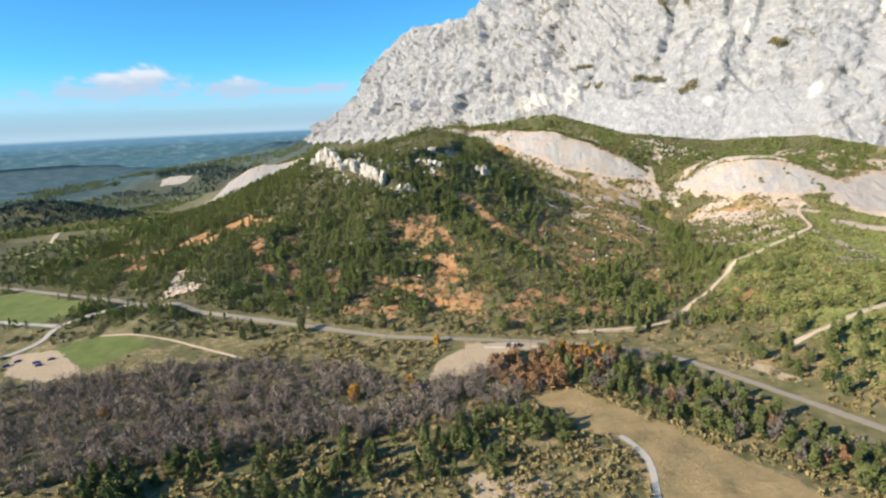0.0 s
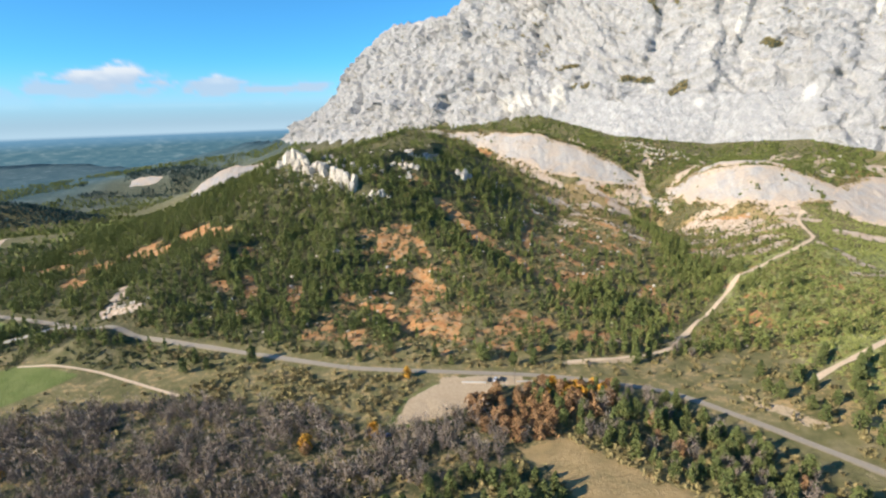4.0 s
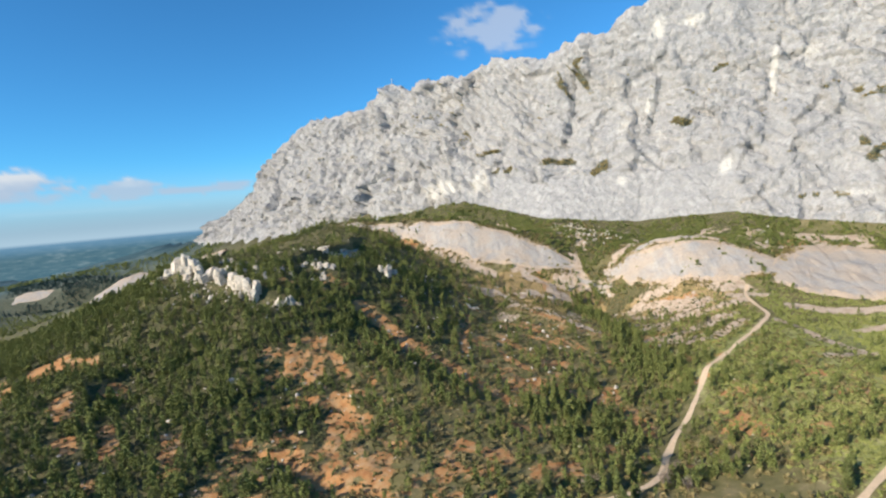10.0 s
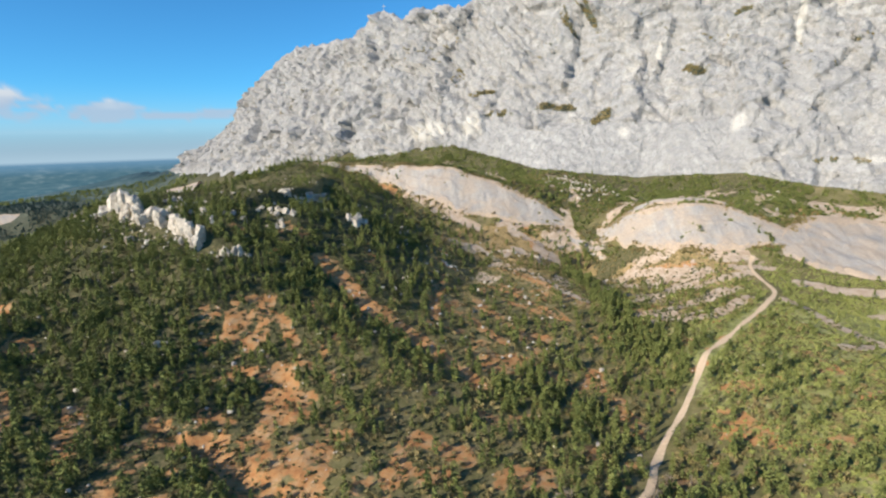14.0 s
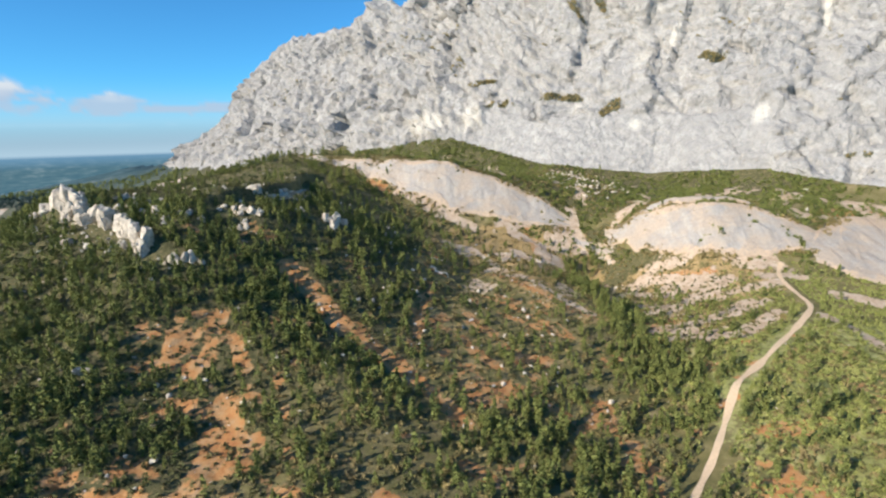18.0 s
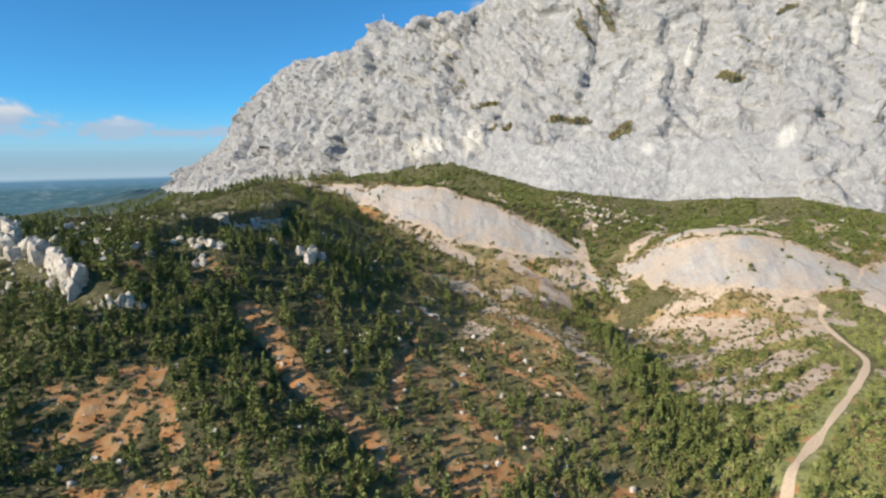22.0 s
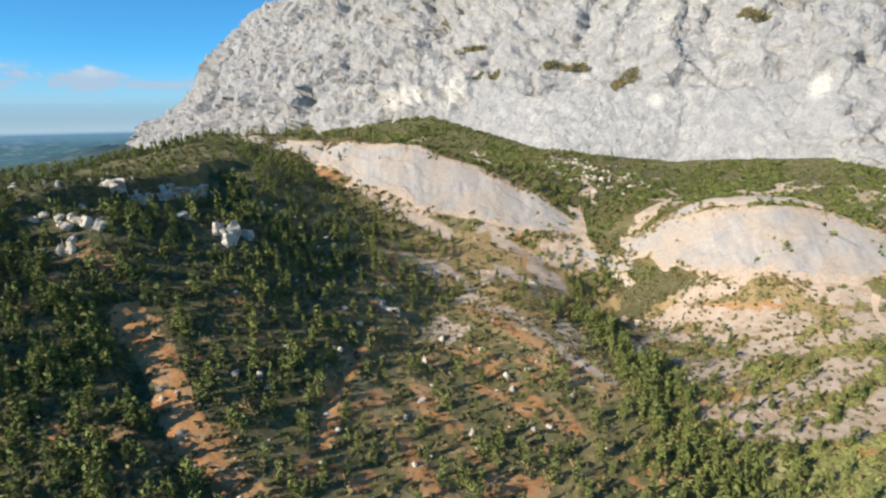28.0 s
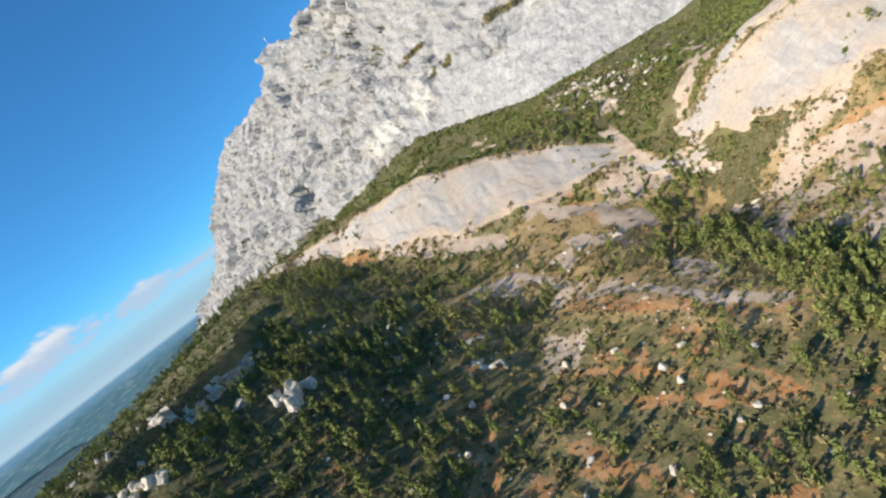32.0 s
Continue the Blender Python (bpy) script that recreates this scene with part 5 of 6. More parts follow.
# the valley floor


def bare_wood(x, y):
    return 0.9 * within(x, y, WOOD_EDGE, 3) * open_ground(x, y) * (0.35 + 0.65 * soft(fbm(x, y, 26.0, 3), 0.34, 0.5))


twiggy = [sticks(rng, 32, rng.uniform(2.2, 3.2), rng.uniform(6.5, 9.0), 0.1, 0.10) for _ in range(6)]
spots = growing(rng, 6500, -440, 40, 120, 310, bare_wood)
scatter("bare_woodland", twiggy, spots, rng.uniform(0.6, 1.15, len(spots)), rng.uniform(0, 6.3, len(spots)), TWIGS, "leafless grey-brown deciduous wood in winter", "trees")
haze_twigs = [tufts(rng, 26, 2.4, 5.5, 0.15, 0.42, "dome") for _ in range(4)]
scatter("bare_thicket", haze_twigs, spots, rng.uniform(0.4, 0.95, len(spots)), rng.uniform(0, 6.3, len(spots)), TWIGS, "dense grey-brown thicket under the bare trees", "trees")


def valley_scrub(x, y):
    belt = within(x, y, [(-130, 336), (-4, 318), (-32, 306), (-34, 276), (-70, 292), (-150, 312)], 4)
    front = within(x, y, [(-160, 205), (-60, 226), (20, 236), (46, 222), (60, 180), (60, 60), (20, -60), (-300, -60), (-260, 90)], 30)
    roadside = within(x, y, [(60, 314), (102, 294), (138, 240), (180, 178), (150, 170), (95, 215), (48, 264), (25, 300)], 4)
    meadow = (0.05 + 0.09 * soft(x, -70, -30)) * (y < 345)
    hedge = 0.6 * (segment_gap(x, y, ROAD) < 14) * (x < 112) * (y < 400) * soft(fbm(x, y, 25.0, 2), 0.38, 0.5)
    return np.maximum.reduce([hedge, 0.9 * belt, 0.85 * front, 0.7 * roadside, meadow * np.ones(np.shape(x))]) * open_ground(x, y) * (0.35 + 0.65 * soft(fbm(x, y, 12.0, 3), 0.38, 0.55))


spots = growing(rng, 38000, -330, 210, -90, 400, valley_scrub)
scatter("valley_scrub", bush, spots, rng.uniform(0.6, 1.7, len(spots)), rng.uniform(0, 6.3, len(spots)), SCRUB, "olive and brown scrub on the valley floor", "scrub")
spots = growing(rng, 2600, 130, 330, 60, 330, lambda x, y: 0.6 * open_ground(x, y) * (0.2 + 0.8 * soft(fbm(x, y, 25.0, 3), 0.42, 0.58)) * (x > 150 + (258 - y) * 0.75))
scatter("roadside_scrub", bush, spots, rng.uniform(0.7, 1.6, len(spots)), rng.uniform(0, 6.3, len(spots)), SCRUB, "pale green bushes beyond the road", "scrub")


# trees that stand apart, each with its trunk and crown
def tree_kind(name, crown, height, radius, mat, label, category, group, lean=0.0):
    root = new(name)
    part("trunk", stem(height, radius, lean), root)
    part("crown", mesh_of("crown", crown[0], crown[1], mat), root)
    root.empty_display_size = 0.5
    return tagged(root, label, category, group)


def plant(kinds, spots, rng, lo, hi):
    used = set()
    for k, p in enumerate(spots):
        kind = kinds[k % len(kinds)]
        s = rng.uniform(lo, hi)
        m = Matrix.LocRotScale(p - (0, 0, 0.2), Euler((0, 0, rng.uniform(0, 6.3))), None)
        if kind not in used:
            used.add(kind)
            kind.matrix_basis = m @ Matrix.Scale(s, 4)
        else:
            made = copy_thing(kind, m)
            made.scale = (s, s, s)
    for kind in kinds:
        if kind not in used:
            for o in (*kind.children, kind):
                bpy.data.objects.remove(o)


def spread(spots, apart):
    kept = []
    for p in spots:
        if all((p[0] - q[0]) ** 2 + (p[1] - q[1]) ** 2 > apart**2 for q in kept):
            kept.append(p)
    return np.array(kept)


pines = [tree_kind("pine_tree", tufts(rng, 560, rng.uniform(2.8, 3.8), 10.5, 0.1, 0.38, "dome" if k % 4 else "cone"), 10.5, 0.28, PINE_GREEN, "tall green pine in the valley wood", "pine tree", "valley pines", 0.05 * k) for k in range(5)]
BELT = [(30, 300), (60, 305), (100, 298), (116, 262), (138, 230), (170, 188), (160, 165), (120, 205), (85, 232), (52, 268)]
FRONT = [(-170, 196), (-60, 222), (20, 238), (44, 224), (30, 196), (-30, 186), (-120, 160), (-190, 150)]
spots = np.concatenate([
    spread(growing(rng, 900, 30, 190, 160, 306, lambda x, y: within(x, y, BELT, 2) * open_ground(x, y, 1)), 5.0)[:120],
    spread(growing(rng, 900, -190, 45, 150, 240, lambda x, y: within(x, y, FRONT, 2) * open_ground(x, y) * soft(fbm(x, y, 18.0, 2), 0.42, 0.5)), 4.6)[:110],
    spread(growing(rng, 500, -160, 120, 330, 350, lambda x, y: 0.7 * open_ground(x, y)), 9.0)[:22],
    spread(growing(rng, 400, 150, 240, 245, 320, lambda x, y: 0.7 * open_ground(x, y) * (x > 165 + (258 - y) * 0.5)), 6.5)[:42],
])
plant(pines, spots, rng, 0.62, 1.12)
rusty = [tree_kind("oak_tree", tufts(rng, 420, rng.uniform(2.8, 3.6), 8.5, 0.1, 0.38, "dome"), 8.5, 0.24, RUST, "autumn oak with russet-brown leaves", "oak tree", "autumn oaks") for k in range(3)]
spots = spread(growing(rng, 500, 5, 85, 262, 305, lambda x, y: within(x, y, [(4, 282), (14, 306), (34, 306), (78, 302), (70, 284), (40, 264), (15, 262)], 2) * open_ground(x, y, 0.5)), 4.2)[:58]
more = spread(growing(rng, 400, -80, 150, 195, 275, lambda x, y: 0.6 * (within(x, y, BELT, 2) + within(x, y, [(-80, 255), (-60, 270), (-40, 265), (-50, 250)], 2)) * open_ground(x, y, 0.5)), 8.0)[:8]
plant(rusty, np.concatenate([spots, more]), rng, 0.7, 1.15)
golden = [tree_kind("maple_tree", tufts(rng, 320, 3.2, 8.0, 0.1, 0.48, "dome"), 7.5, 0.22, GOLD, "small maple with golden-yellow autumn leaves", "maple tree", "golden maples") for k in range(2)]
spots = np.array([(-39, 271), (66, 300), (72, 297), (78, 299), (-68, 262), (-196, 244), (60, 303), (-28, 322), (54, 300), (63, 294), (48, 304), (57, 296), (69, 303), (75, 294), (44, 299), (51, 293), (62, 299)], float)
plant(golden, np.column_stack([spots, land(spots[:, 0], spots[:, 1])]), rng, 0.7, 1.1)
leafless = [tree_kind("bare_tree", sticks(rng, 150, 3.2, 9.0, 0.08, 0.085), 9.0, 0.2, TWIGS, "leafless grey tree with fine upright twigs", "bare tree", "bare trees") for k in range(3)]
spots = spread(growing(rng, 600, -180, 190, 170, 300, lambda x, y: 0.8 * np.maximum(within(x, y, BELT, 2), within(x, y, [(-40, 262), (8, 284), (30, 262), (22, 238), (-50, 228)], 2)) * open_ground(x, y, 0.5)), 4.5)[:70]
gap_spots = np.array([(126, 345), (132, 352), (140, 360), (134, 340), (146, 352), (90, 350), (96, 353)], float)
plant(leafless, np.concatenate([spots, np.column_stack([gap_spots, land(gap_spots[:, 0], gap_spots[:, 1])])]), rng, 0.6, 1.0)

# ---- rocks ----
def boulder_mesh(rng, kind):
    """An angular, weathered lump of limestone, about 1 m across before scaling."""
    bm = bmesh.new()
    p = rng.normal(size=(22, 3))
    p /= np.linalg.norm(p, axis=1)[:, None]
    p *= rng.uniform(0.38, 0.56, (22, 1)) * ((1, 0.8, 0.85), (1, 0.75, 0.5), (0.7, 0.6, 1.1))[kind]
    for v in p:
        bm.verts.new(v)
    made = bmesh.ops.convex_hull(bm, input=bm.verts[:])
    bmesh.ops.delete(bm, geom=[v for v in bm.verts if not v.link_faces], context="VERTS")
    bmesh.ops.bevel(bm, geom=bm.edges[:], offset=0.025, segments=1, affect="EDGES")
    bmesh.ops.triangulate(bm, faces=bm.faces[:])
    bmesh.ops.subdivide_edges(bm, edges=[e for e in bm.edges if e.calc_length() > 0.2], cuts=1)
    for v in bm.verts:
        d = noise.noise(v.co * 5) * 0.035
        v.co += v.co.normalized() * d
    me = bpy.data.meshes.new("boulder")
    bm.to_mesh(me)
    bm.free()
    me.materials.append(BOULDER)
    return me


rocks = [boulder_mesh(rng, k % 3) for k in range(12)]


def boulder(x, y, size, label, group, tall=1.0, name="boulder", sink=0.12):
    ob = new(name, rocks[rng.randint(len(rocks))])
    s = size * rng.uniform(0.85, 1.15)
    ob.matrix_basis = Matrix.LocRotScale((x, y, float(land(x, y)[0]) + s * (0.22 - sink) * tall), Euler((0, 0, rng.uniform(0, 6.3))), (s, s * rng.uniform(0.7, 1.1), s * tall))
    return tagged(ob, label, "rock", group)


def outcrop(line, height, label, depth=5.0, name="crag", ragged=0.5):
    """A standing run of broken bedrock: a steep jointed face, a rough top and a back that sinks into the slope."""
    p = along(line, 0.7)[:, :2]
    for _ in range(3):
        p[1:-1] = (p[:-2] + 2 * p[1:-1] + p[2:]) / 4
    d = np.gradient(p, axis=0)
    d /= np.linalg.norm(d, axis=1)[:, None]
    back = np.stack([-d[:, 1], d[:, 0]], 1)
    back *= np.sign(back @ np.array((0.3, 1.0)))[:, None]
    n, s_ = len(p), np.arange(len(p)) * 0.7
    seed = float(p[0, 0])
    blocks, _ = facets(s_ + seed, 0 * s_ + seed, 6.0, 5, 0.5)
    ends = np.clip(np.minimum(s_, s_[-1] - s_) / 4.0, 0.12, 1) ** 0.6
    tall = height * (1 - ragged + 2 * ragged * fbm(s_ + seed, 0 * s_, 9.0, 3)) * ends + 0.35 * blocks
    foot_z, rows = land(p[:, 0], p[:, 1]), []
    layers = 22
    for k in range(layers):
        w = k / (layers - 1)
        rise_ = min(1.0, w / 0.6)
        off = depth * (0.3 * rise_ ** 1.5 + 0.9 * max(0.0, (w - 0.6) / 0.4)) - 1.0
        fall = max(0.0, (w - 0.72) / 0.28) ** 1.6
        q = p + back * off
        z = foot_z - 1.8 + (tall + 1.8) * rise_ * (1 - fall) + (land(q[:, 0], q[:, 1]) - 1.5 - foot_z + 1.8) * fall
        z = np.where(w < 0.72, z, np.maximum(z, land(q[:, 0], q[:, 1]) - 1.5))
        big_, joint = facets(s_ + seed + 0.3 * z, z * 0.6 + seed, 5.0, 3, 1.0)
        fine_, joint2 = facets(s_ + seed, z + 0.3 * s_, 1.9, 8, 0.9)
        q = q - back * ((big_ * 1.3 - 1.2 * joint + 0.8 * fine_) * min(1.0, 3 * w))[:, None]
        rows.append(np.column_stack([q, z + 0.35 * fine_]))
    return tagged(new(name, mesh_of(name, np.concatenate(rows), grid_faces(n, layers), BOULDER, False)), label, "rock outcrop", "spur crags")


def crag(spots, label, seed):
    """A knot of bedrock: large angular blocks that lean on each other and sink into the slope. Spots: x, y, height, width."""
    own = np.random.RandomState(seed)
    root = tagged(new("crag"), label, "rock outcrop", "spur crags")
    for x, y, tall, wide in spots:
        for k in range(4):
            px, py = (x, y) if k == 0 else (x + own.normal() * wide * 0.38, y + own.normal() * wide * 0.38)
            share = 1.0 if k == 0 else own.uniform(0.4, 0.75)
            size = np.array((wide * own.uniform(0.75, 1.1), wide * own.uniform(0.7, 1.0), tall * 1.5)) * share
            bm = bmesh.new()
            p = own.normal(size=(19, 3))
            p /= np.linalg.norm(p, axis=1)[:, None]
            p = np.sign(p) * np.abs(p) ** 0.72
            for q in p * own.uniform(0.42, 0.6, (19, 1)):
                bm.verts.new(q * size)
            bmesh.ops.convex_hull(bm, input=bm.verts[:])
            bmesh.ops.delete(bm, geom=[v for v in bm.verts if not v.link_faces], context="VERTS")
            bmesh.ops.bevel(bm, geom=bm.edges[:], offset=0.18, segments=1, affect="EDGES")
            bmesh.ops.triangulate(bm, faces=bm.faces[:])
            for _ in range(2):
                bmesh.ops.subdivide_edges(bm, edges=[e for e in bm.edges if e.calc_length() > 1.5], cuts=1, use_grid_fill=True)
            bmesh.ops.triangulate(bm, faces=bm.faces[:])
            for v in bm.verts:
                at_ = Vector(v.co) + Vector((px, py, 0))
                v.co += Vector(v.co).normalized() * (0.9 * noise.noise(at_ * 0.35) + 0.5 * noise.noise(at_ * 0.9) - 0.9 * max(0.0, 0.25 - abs(noise.noise(at_ * 0.22 + Vector((9, 0, 0))))))
            me = bpy.data.meshes.new("block")
            bm.to_mesh(me)
            bm.free()
            me.materials.append(BOULDER)
            block_ = part("block", me, root)
            block_.matrix_basis = Matrix.LocRotScale((px, py, float(land(px, py)[0]) + 0.16 * tall * share), Euler((own.normal() * 0.2, own.normal() * 0.2, own.uniform(0, 6.3))), None)
    return root


WHITE_CRAG = "jagged white limestone crag on the wooded spur"
crag([(-174, 614, 15, 12), (-165, 607, 17, 13), (-156, 606, 14, 11)], WHITE_CRAG, 1)
crag([(-160, 597, 8, 7), (-147, 589, 13, 8), (-150, 596, 10, 9)], WHITE_CRAG, 2)
crag([(-198, 613, 3.5, 8), (-189, 611, 4.5, 8), (-181, 613, 6, 8)], "low white rock rib running down from the crag", 3)
crag([(-138, 590, 13, 11), (-130, 584, 12, 10), (-125, 592, 9, 9)], WHITE_CRAG, 4)
crag([(-118, 576, 11, 10), (-110, 567, 12, 10)], WHITE_CRAG, 5)
crag([(-102, 558, 13, 10), (-95, 554, 13, 10)], WHITE_CRAG, 6)
crag([(-134, 622, 4, 8), (-120, 605, 6, 9), (-114, 609, 5, 8)], "broken white limestone behind the crag", 7)
crag([(-102, 591, 6, 8), (-92, 578, 4, 7), (-80, 584, 3.5, 7), (-72, 583, 3, 6)], "broken white limestone behind the crag", 12)
crag([(-76, 542, 6, 6), (-71, 544, 7, 6), (-62, 545, 3, 5)], "small white outcrop below the crag", 8)
crag([(-146, 568, 5, 6), (-132, 562, 4.5, 5)], "small white outcrop below the crag", 13)
crag([(2, 629, 6, 8), (8, 631, 8, 9), (14, 638, 6, 7)], "rounded white limestone outcrop among dark pines", 9)
crag([(-63, 602, 2.2, 5), (-56, 601, 2.8, 5), (-50, 601, 3, 5.5), (-44, 600, 4, 5.5), (-39, 601, 4.5, 5.5)], "white limestone step across the hilltop", 10)
crag([(-50, 586, 3.2, 4), (-46, 587, 4, 4.5)], "low white outcrop among dark pines", 11)
outcrop([(-56, 638), (-44, 647), (-36, 658), (-30, 676), (-25, 702)], 4.2, "long shaded limestone step across the hilltop", 3.0)
outcrop([(-24, 643), (-19, 645), (-15, 648)], 4.0, "small white outcrop on the hilltop", 3.0)
for line in ([(76, 651), (86, 648), (94, 647)], [(77, 627), (84, 623), (91, 619)], [(245, 720), (254, 700)], [(237, 673), (239, 653)], [(177, 697), (189, 688)]):
    outcrop(line, 1.2, "low tan limestone ledge on the slope", 4.0, "rock_ledge", 0.5)
for k in range(95):
    w = rng.uniform(0, 1)
    boulder(-180 + 105 * w + rng.normal() * 6, 596 - 58 * w + rng.normal() * 7, 1.2 + 3.4 * rng.uniform(0, 1) ** 2, "white block fallen from the crag", "crag blocks", rng.uniform(0.6, 1.0), "crag_rock")
for k in range(30):
    w = rng.uniform(0, 1)
    boulder(76 + 100 * w + rng.normal() * 3, 650 - 80 * w + rng.normal() * 4, rng.uniform(0.9, 2.2), "tan limestone ledge rock on the slope", "ledge rocks", rng.uniform(0.4, 0.7), "ledge_rock")
for x, y, s in [(-56, 620, 5), (-46, 629, 5), (-66, 622, 4), (-51, 596, 6), (-84, 528, 4), (50, 653, 6), (55, 667, 4), (49, 641, 4), (45, 673, 5.5), (53, 689, 5.5), (-55, 584, 4.5), (-1, 589, 4), (18, 590, 3), (27, 640, 3), (51, 696, 5), (5, 533, 4), (7, 529, 3.5), (45, 560, 3.5)]:
    boulder(x, y, s, "grey-white limestone boulder among dark pines", "hill outcrops", rng.uniform(0.7, 1.0))
for x, y, s in [(-95, 471, 8.5), (28, 546, 5.0), (43, 566, 4.0), (-77, 482, 2.6), (-114, 508, 3.0), (-44, 513, 3), (45, 562, 2.8), (0, 590, 2.6), (94, 463, 3), (91, 455, 2.6), (79, 471, 2.4), (57, 509, 2), (-171, 597, 4), (-144, 568, 4), (-133, 561, 4), (-98, 377, 4.5), (-70, 372, 3), (18, 352, 2.4), (5, 350, 2.0), (40, 349, 2.4), (49, 650, 3), (52, 655, 4), (46, 660, 3), (435, 696, 9), (441, 702, 7), (428, 690, 6), (456, 716, 7), (415, 663, 6), (-60, 395, 3), (-84, 425, 3), (-150, 395, 3), (-125, 372, 3)]:
    boulder(x, y, s, "pale limestone boulder lying on the slope", "slope boulders", rng.uniform(0.6, 1.0))
for p in spread(growing(rng, 700, -200, 170, 380, 720, lambda x, y: open_ground(x, y) * soft(fbm(x, y, 40.0, 2), 0.42, 0.52)), 6.0)[:190]:
    boulder(p[0], p[1], 2.5 + 3.0 * rng.uniform(0, 1) ** 2, "small white boulder among the scrub", "scattered boulders", rng.uniform(0.6, 1.0))
for k in range(120):
    t, q = rng.uniform(0, 6.3), rng.uniform(0, 1) ** 0.6
    boulder(275 + 46 * q * math.cos(t), 822 + 50 * q * math.sin(t), rng.uniform(2.0, 6.5), "pale boulder in the rockfall below the cliff", "rockfall boulders", rng.uniform(0.7, 1.1))
for k in range(26):
    boulder(-236 + rng.normal() * 11, 408 + rng.normal() * 6, rng.uniform(1.5, 5.0), "pale broken rock in the small quarry", "quarry rocks", rng.uniform(0.5, 0.9))
bm = bmesh.new()
bmesh.ops.create_icosphere(bm, subdivisions=1, radius=0.5)
stone = [(np.array([v.co[:] for v in bm.verts]) * (1, 0.8, 0.6) * rng.uniform(0.75, 1.2, (len(bm.verts), 1)), np.array([[v.index for v in f.verts] for f in bm.faces])) for k in range(4)]
bm.free()
spots = growing(rng, 9000, -300, 420, 345, 900, lambda x, y: (0.08 + 0.5 * soft(bare_here(x, y), 0.2, 0.5)) * (past_foot(x, y) < -5))
scatter("scattered_stones", stone, spots, rng.uniform(0.3, 1.5, len(spots)) ** 1.4, rng.uniform(0, 6.3, len(spots)), BOULDER, "loose pale stones on bare earth", "stones")


# ---- cars, poles and the roadside bay ----
def car(paint, name, label):
    root = new(name)
    bm = bmesh.new()
    side = [(-2.1, 0.35), (-2.15, 0.75), (-2.0, 0.95), (-1.1, 1.02), (1.75, 1.05), (2.1, 0.9), (2.15, 0.55), (2.08, 0.35)]
    loops = [[bm.verts.new((x, y, z)) for x, z in side] for y in (-0.88, 0.88)]
    bm.faces.new(loops[0])
    bm.faces.new(loops[1][::-1])
    for k in range(len(side)):
        j = (k + 1) % len(side)
        bm.faces.new((loops[0][k], loops[1][k], loops[1][j], loops[0][j]))
    bmesh.ops.bevel(bm, geom=bm.edges[:], offset=0.06, segments=2, affect="EDGES")
    bmesh.ops.recalc_face_normals(bm, faces=bm.faces[:])
    me = bpy.data.meshes.new("body")
    bm.to_mesh(me)
    bm.free()
    me.materials.append(paint)
    part("body", me, root)

    def block(nm, lo, hi, z0, z1, top_lo, top_hi, w, mat, parent):
        b = bmesh.new()
        low = [b.verts.new(p) for p in ((lo, -w, z0), (hi, -w, z0), (hi, w, z0), (lo, w, z0))]
        top = [b.verts.new(p) for p in ((top_lo, -w * 0.82, z1), (top_hi, -w * 0.82, z1), (top_hi, w * 0.82, z1), (top_lo, w * 0.82, z1))]
        b.faces.new(low[::-1])
        b.faces.new(top)
        for k in range(4):
            b.faces.new((low[k], low[(k + 1) % 4], top[(k + 1) % 4], top[k]))
        bmesh.ops.bevel(b, geom=b.edges[:], offset=0.04, segments=1, affect="EDGES")
        m = bpy.data.meshes.new(nm)
        b.to_mesh(m)
        b.free()
        m.materials.append(mat)
        return part(nm, m, parent)

    block("windows", -1.1, 1.6, 1.0, 1.42, -0.55, 1.25, 0.82, GLASS, root)
    block("roof", -0.55, 1.25, 1.42, 1.5, -0.45, 1.15, 0.68, paint, root)
    for x in (-1.35, 1.35):
        for y in (-0.82, 0.82):
            b = bmesh.new()
            bmesh.ops.create_cone(b, cap_ends=True, segments=16, radius1=0.33, radius2=0.33, depth=0.22, matrix=Matrix.Translation((x, y, 0.33)) @ Matrix.Rotation(radians(90), 4, "X"))
            m = bpy.data.meshes.new("wheel")
            b.to_mesh(m)
            b.free()
            m.materials.append(RUBBER)
            wheel = part("wheel", m, root)
            b = bmesh.new()
            bmesh.ops.create_cone(b, cap_ends=True, segments=12, radius1=0.19, radius2=0.19, depth=0.24, matrix=Matrix.Translation((x, y, 0.33)) @ Matrix.Rotation(radians(90), 4, "X"))
            m = bpy.data.meshes.new("rim")
            b.to_mesh(m)
            b.free()
            m.materials.append(METAL)
            part("rim", m, wheel)
    return tagged(root, label, "car", "parked cars")


def park(ob, x, y, turn):
    ob.matrix_basis = Matrix.LocRotScale((x, y, float(land(x, y)[0]) + 0.06), Euler((0, 0, radians(turn))), None)


white_car = car(PAINT_WHITE, "car", "white car parked in the roadside bay")
park(white_car, 20, 317, 80)
dark_car = car(PAINT_DARK, "car", "dark car parked in the roadside bay")
park(dark_car, 16.8, 317.2, 82)
park(tagged(copy_thing(dark_car, Matrix()), "dark car parked beside a white one"), 23.4, 317.4, 78)
blue_car = car(PAINT_BLUE, "car", "dark blue car on the gravel car park")
park(blue_car, -283, 306, 20)
for x, y, t in ((-279, 303, 20), (-276, 310, 25), (-298, 309, 30), (-301, 303, 35)):
    park(copy_thing(blue_car, Matrix()), x, y, t)
park(tagged(copy_thing(blue_car, Matrix()), "dark blue car at the edge of the clearing"), -33, 270, 10)


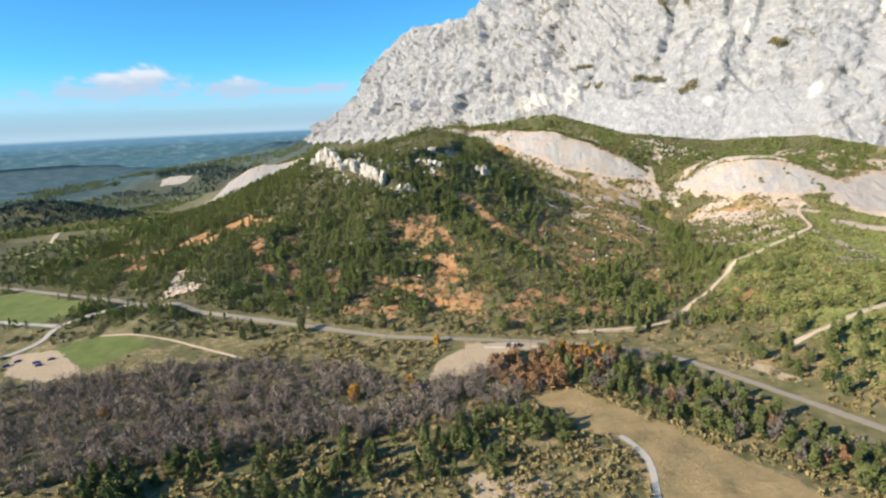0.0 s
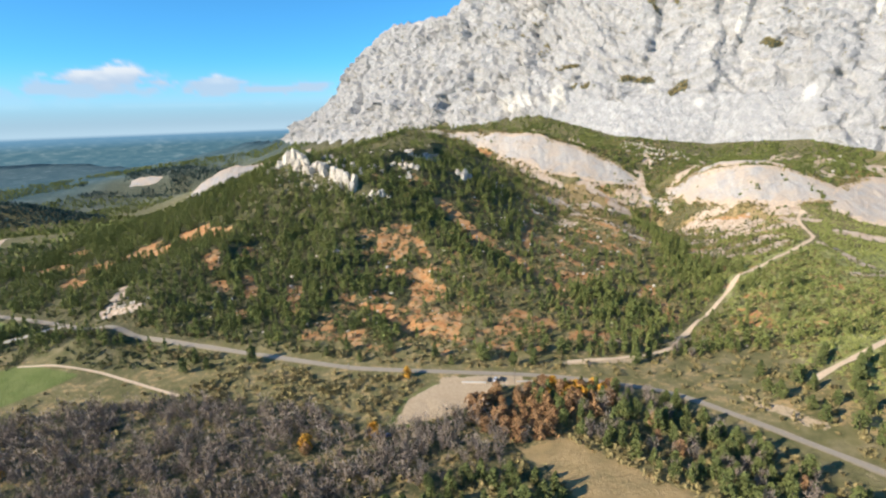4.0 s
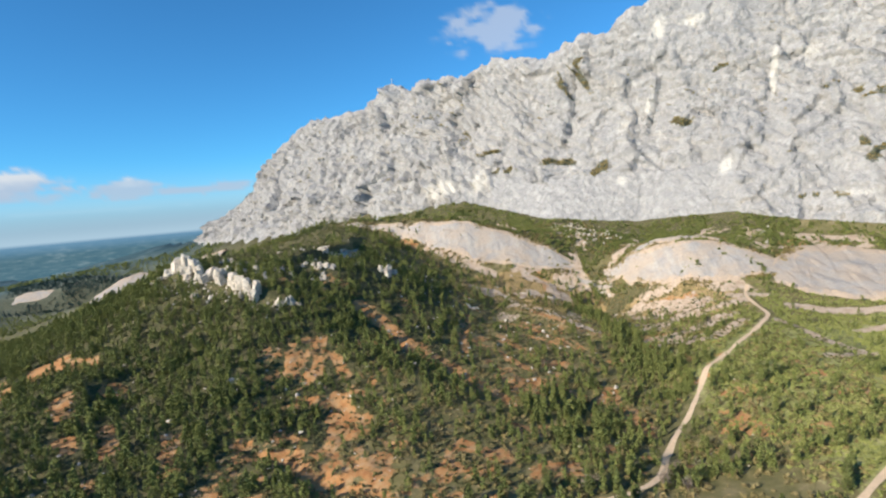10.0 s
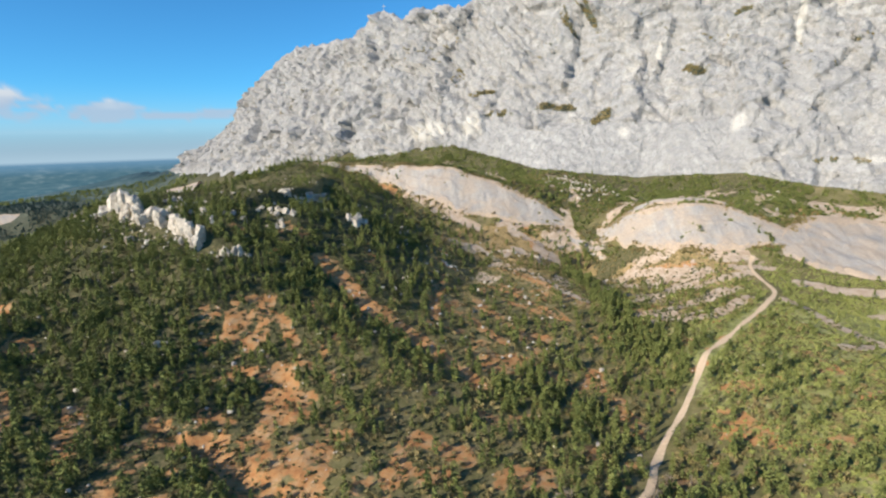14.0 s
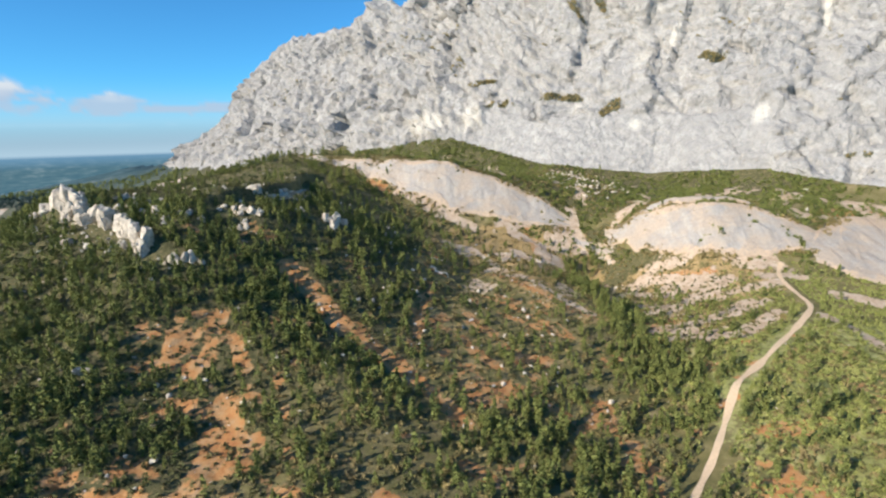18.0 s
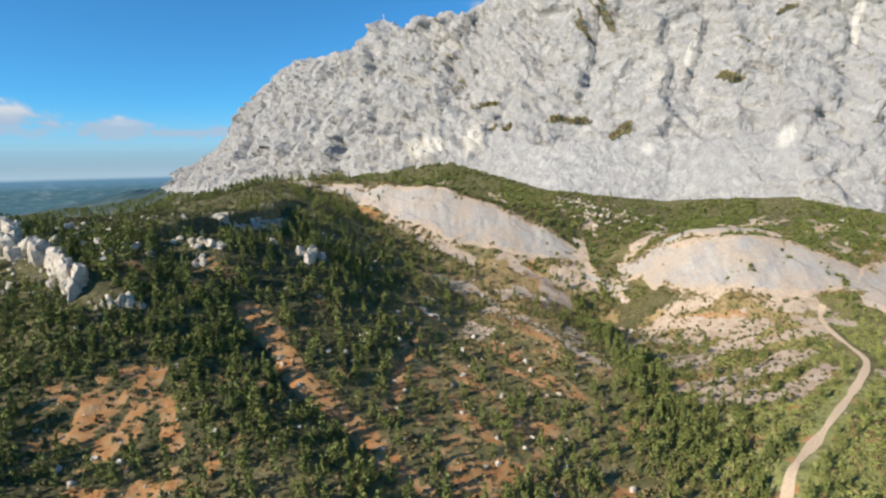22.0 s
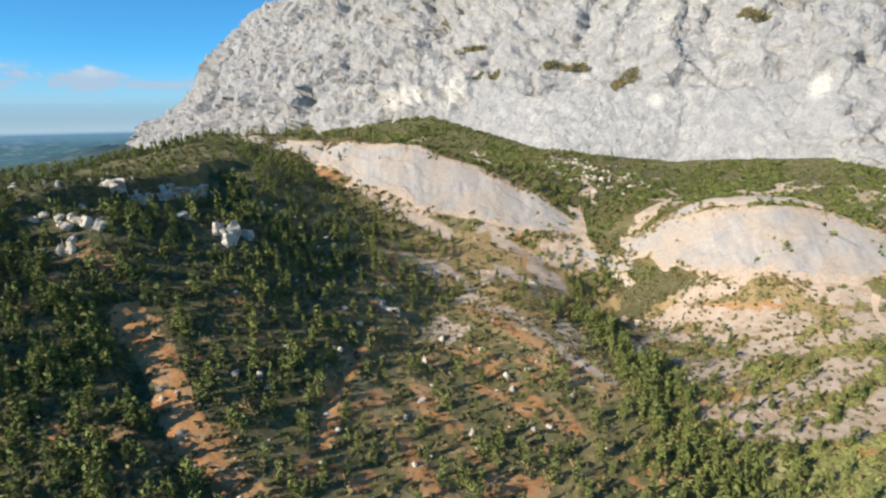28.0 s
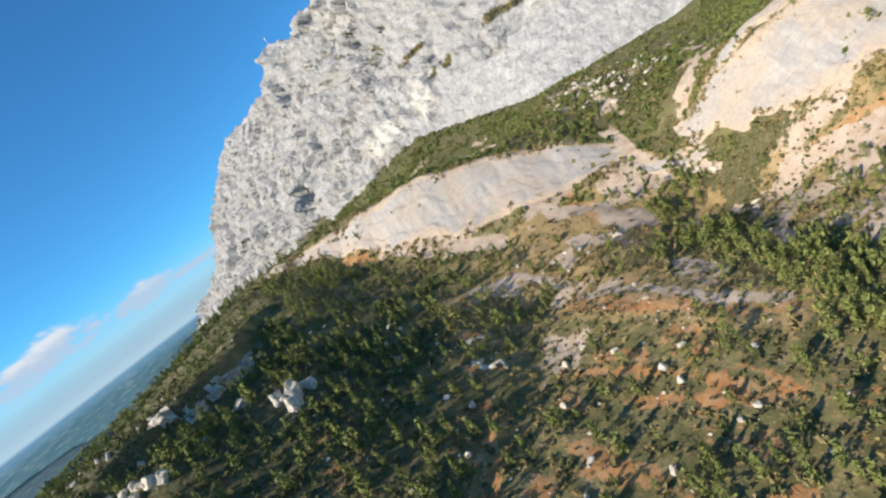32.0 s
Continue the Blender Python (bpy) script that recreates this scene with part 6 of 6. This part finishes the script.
def tube_mesh(name, a, b, r1, r2, mat, sides=10):
    bm = bmesh.new()
    d = Vector(b) - Vector(a)
    m = Matrix.Translation((Vector(a) + Vector(b)) / 2) @ d.to_track_quat("Z", "Y").to_matrix().to_4x4()
    bmesh.ops.create_cone(bm, cap_ends=True, segments=sides, radius1=r1, radius2=r2, depth=d.length, matrix=m)
    me = bpy.data.meshes.new(name)
    bm.to_mesh(me)
    bm.free()
    me.materials.append(mat)
    return me


def utility_pole():
    root = new("utility_pole")
    part("pole", tube_mesh("pole", (0, 0, -0.6), (0, 0, 9.2), 0.16, 0.11, WOOD_POLE), root)
    arm = part("crossarm", tube_mesh("crossarm", (-0.8, 0, 8.7), (0.8, 0, 8.7), 0.06, 0.06, METAL), root)
    for x in (-0.7, 0.0, 0.7):
        part("insulator", tube_mesh("insulator", (x, 0, 8.74), (x, 0, 8.98), 0.06, 0.04, CONCRETE), arm)
    return tagged(root, "weathered wooden utility pole beside the road", "utility pole", "roadside poles")


pole = utility_pole()
pole_spots = [(18, 313.5), (30, 313), (-60, 322)]
for k, (x, y) in enumerate(pole_spots):
    m = pose(x, y, float(land(x, y)[0]), 0, 0, 80)
    if k:
        copy_thing(pole, m)
    else:
        pole.matrix_basis = m


def wall_run(name, line, height, thick, label):
    """A low wall of concrete lengths with a coping on it."""
    root = tagged(new(name), label, "wall")
    pts = along(line, 2.0)
    for a, b in zip(pts[:-1], pts[1:]):
        z = float(min(land(a[0], a[1])[0], land(b[0], b[1])[0]))
        d = Vector((b[0] - a[0], b[1] - a[1], 0))
        turn = math.atan2(d.y, d.x)
        for nm, w, z0, z1 in (("wall_panel", thick, -0.4, height), ("coping", thick + 0.12, height, height + 0.12)):
            bm = bmesh.new()
            bmesh.ops.create_cube(bm, size=1, matrix=Matrix.Translation(((a[0] + b[0]) / 2, (a[1] + b[1]) / 2, z + (z0 + z1) / 2)) @ Matrix.Rotation(turn, 4, "Z") @ Matrix.Diagonal((d.length - 0.02, w, z1 - z0, 1)))
            bmesh.ops.bevel(bm, geom=bm.edges[:], offset=0.02, segments=1, affect="EDGES")
            me = bpy.data.meshes.new(nm)
            bm.to_mesh(me)
            bm.free()
            me.materials.append(CONCRETE)
            part(nm, me, root)
    return root


wall_run("retaining_wall", [(2, 315.5, 0), (15, 314.6, 0)], 0.9, 0.3, "low concrete retaining wall of the roadside bay")
wall_run("parapet", [(31, 315.2, 0), (44, 314.8, 0)], 0.6, 0.3, "low concrete parapet beside the road")

# the cross on the summit
summit = float(MZ[np.argmin((MX - 57) ** 2 + (MY - 1475) ** 2)])
cross = tagged(new("summit_cross"), "slim iron cross on the rocky summit", "cross")
part("upright", tube_mesh("upright", (57, 1475, summit - 3), (57, 1475, summit + 17), 0.9, 0.5, METAL), cross)
part("arm", tube_mesh("arm", (53, 1475, summit + 12), (61, 1475, summit + 12), 0.5, 0.5, METAL), cross)

# ---- distance and sky ----
def sky_ring():
    """The hazy distance and its clouds, all round at the horizon, on a sheet that glows."""
    az = np.radians(np.concatenate([np.arange(-60, 40, 0.3), np.arange(40, 300.1, 3.0)]))
    el = np.radians(np.concatenate([np.arange(-6.2, 0.5, 0.3), np.arange(0.5, 24, 0.3)]))
    A, E = (a.ravel() for a in np.meshgrid(az, el))
    R = 4700.0
    v = np.stack([R * np.sin(A), 250 + R * np.cos(A), 136 + R * np.tan(E)], 1)
    d, e = np.degrees(A), np.degrees(E)
    cloud = np.zeros(len(d))
    puff = fbm(d * 1.0, e * 2.2, 1.6, 5)
    for cd, ce, wd, we, dense in ((-32.8, 4.8, 5.0, 1.25, 1.0), (-35.0, 3.9, 7.0, 0.9, 0.85), (-24.2, 4.0, 2.9, 1.05, 0.9), (-18.9, 3.6, 2.4, 0.65, 0.9), (-14.9, 3.8, 2.4, 0.65, 0.9), (-42, 2.8, 6.0, 0.6, 0.6), (13.0, 17.3, 5.0, 2.2, 0.62), (-27, 2.3, 8, 0.3, 0.55), (-52, 4.5, 5, 0.9, 0.9)):
        near = np.exp(-(((d - cd) / wd) ** 2 + ((e - ce) / we) ** 2))
        cloud = np.maximum(cloud, dense * soft(near * 1.1 + (puff - 0.5) * 1.5 * np.minimum(1, 3 * near), 0.3, 0.75))
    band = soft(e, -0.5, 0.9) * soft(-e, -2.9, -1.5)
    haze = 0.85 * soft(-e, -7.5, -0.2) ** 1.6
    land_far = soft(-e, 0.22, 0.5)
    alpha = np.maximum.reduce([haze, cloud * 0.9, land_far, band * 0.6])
    # cloud tops painted lighter, as if sunlit
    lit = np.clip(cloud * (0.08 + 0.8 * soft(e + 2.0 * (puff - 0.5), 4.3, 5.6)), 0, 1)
    me = mesh_of("sky_haze", v, grid_faces(len(az), len(el))[:, ::-1], None, True)
    for k, a in (("veil", alpha), ("cloud", cloud), ("lit", lit), ("land", land_far), ("remote", 0.85 * soft(e, -1.6, -0.3)), ("band", band)):
        me.attributes.new(k, "FLOAT", "POINT").data.foreach_set("value", np.clip(a, 0, 1).astype(np.float32))
    m = bpy.data.materials.new("sky_haze")
    m.use_nodes = True
    nt = m.node_tree
    nt.nodes.clear()
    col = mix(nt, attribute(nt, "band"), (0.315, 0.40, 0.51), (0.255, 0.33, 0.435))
    col = mix(nt, attribute(nt, "cloud"), col, (0.32, 0.385, 0.49))
    col = mix(nt, attribute(nt, "lit"), col, (0.58, 0.58, 0.58))
    flat = nt.nodes.new("ShaderNodeMapping")
    flat.inputs["Scale"].default_value = (1, 1, 5)
    nt.links.new(nt.nodes.new("ShaderNodeNewGeometry").outputs["Position"], flat.inputs["Vector"])
    # far land with the blue of distant haze painted into it
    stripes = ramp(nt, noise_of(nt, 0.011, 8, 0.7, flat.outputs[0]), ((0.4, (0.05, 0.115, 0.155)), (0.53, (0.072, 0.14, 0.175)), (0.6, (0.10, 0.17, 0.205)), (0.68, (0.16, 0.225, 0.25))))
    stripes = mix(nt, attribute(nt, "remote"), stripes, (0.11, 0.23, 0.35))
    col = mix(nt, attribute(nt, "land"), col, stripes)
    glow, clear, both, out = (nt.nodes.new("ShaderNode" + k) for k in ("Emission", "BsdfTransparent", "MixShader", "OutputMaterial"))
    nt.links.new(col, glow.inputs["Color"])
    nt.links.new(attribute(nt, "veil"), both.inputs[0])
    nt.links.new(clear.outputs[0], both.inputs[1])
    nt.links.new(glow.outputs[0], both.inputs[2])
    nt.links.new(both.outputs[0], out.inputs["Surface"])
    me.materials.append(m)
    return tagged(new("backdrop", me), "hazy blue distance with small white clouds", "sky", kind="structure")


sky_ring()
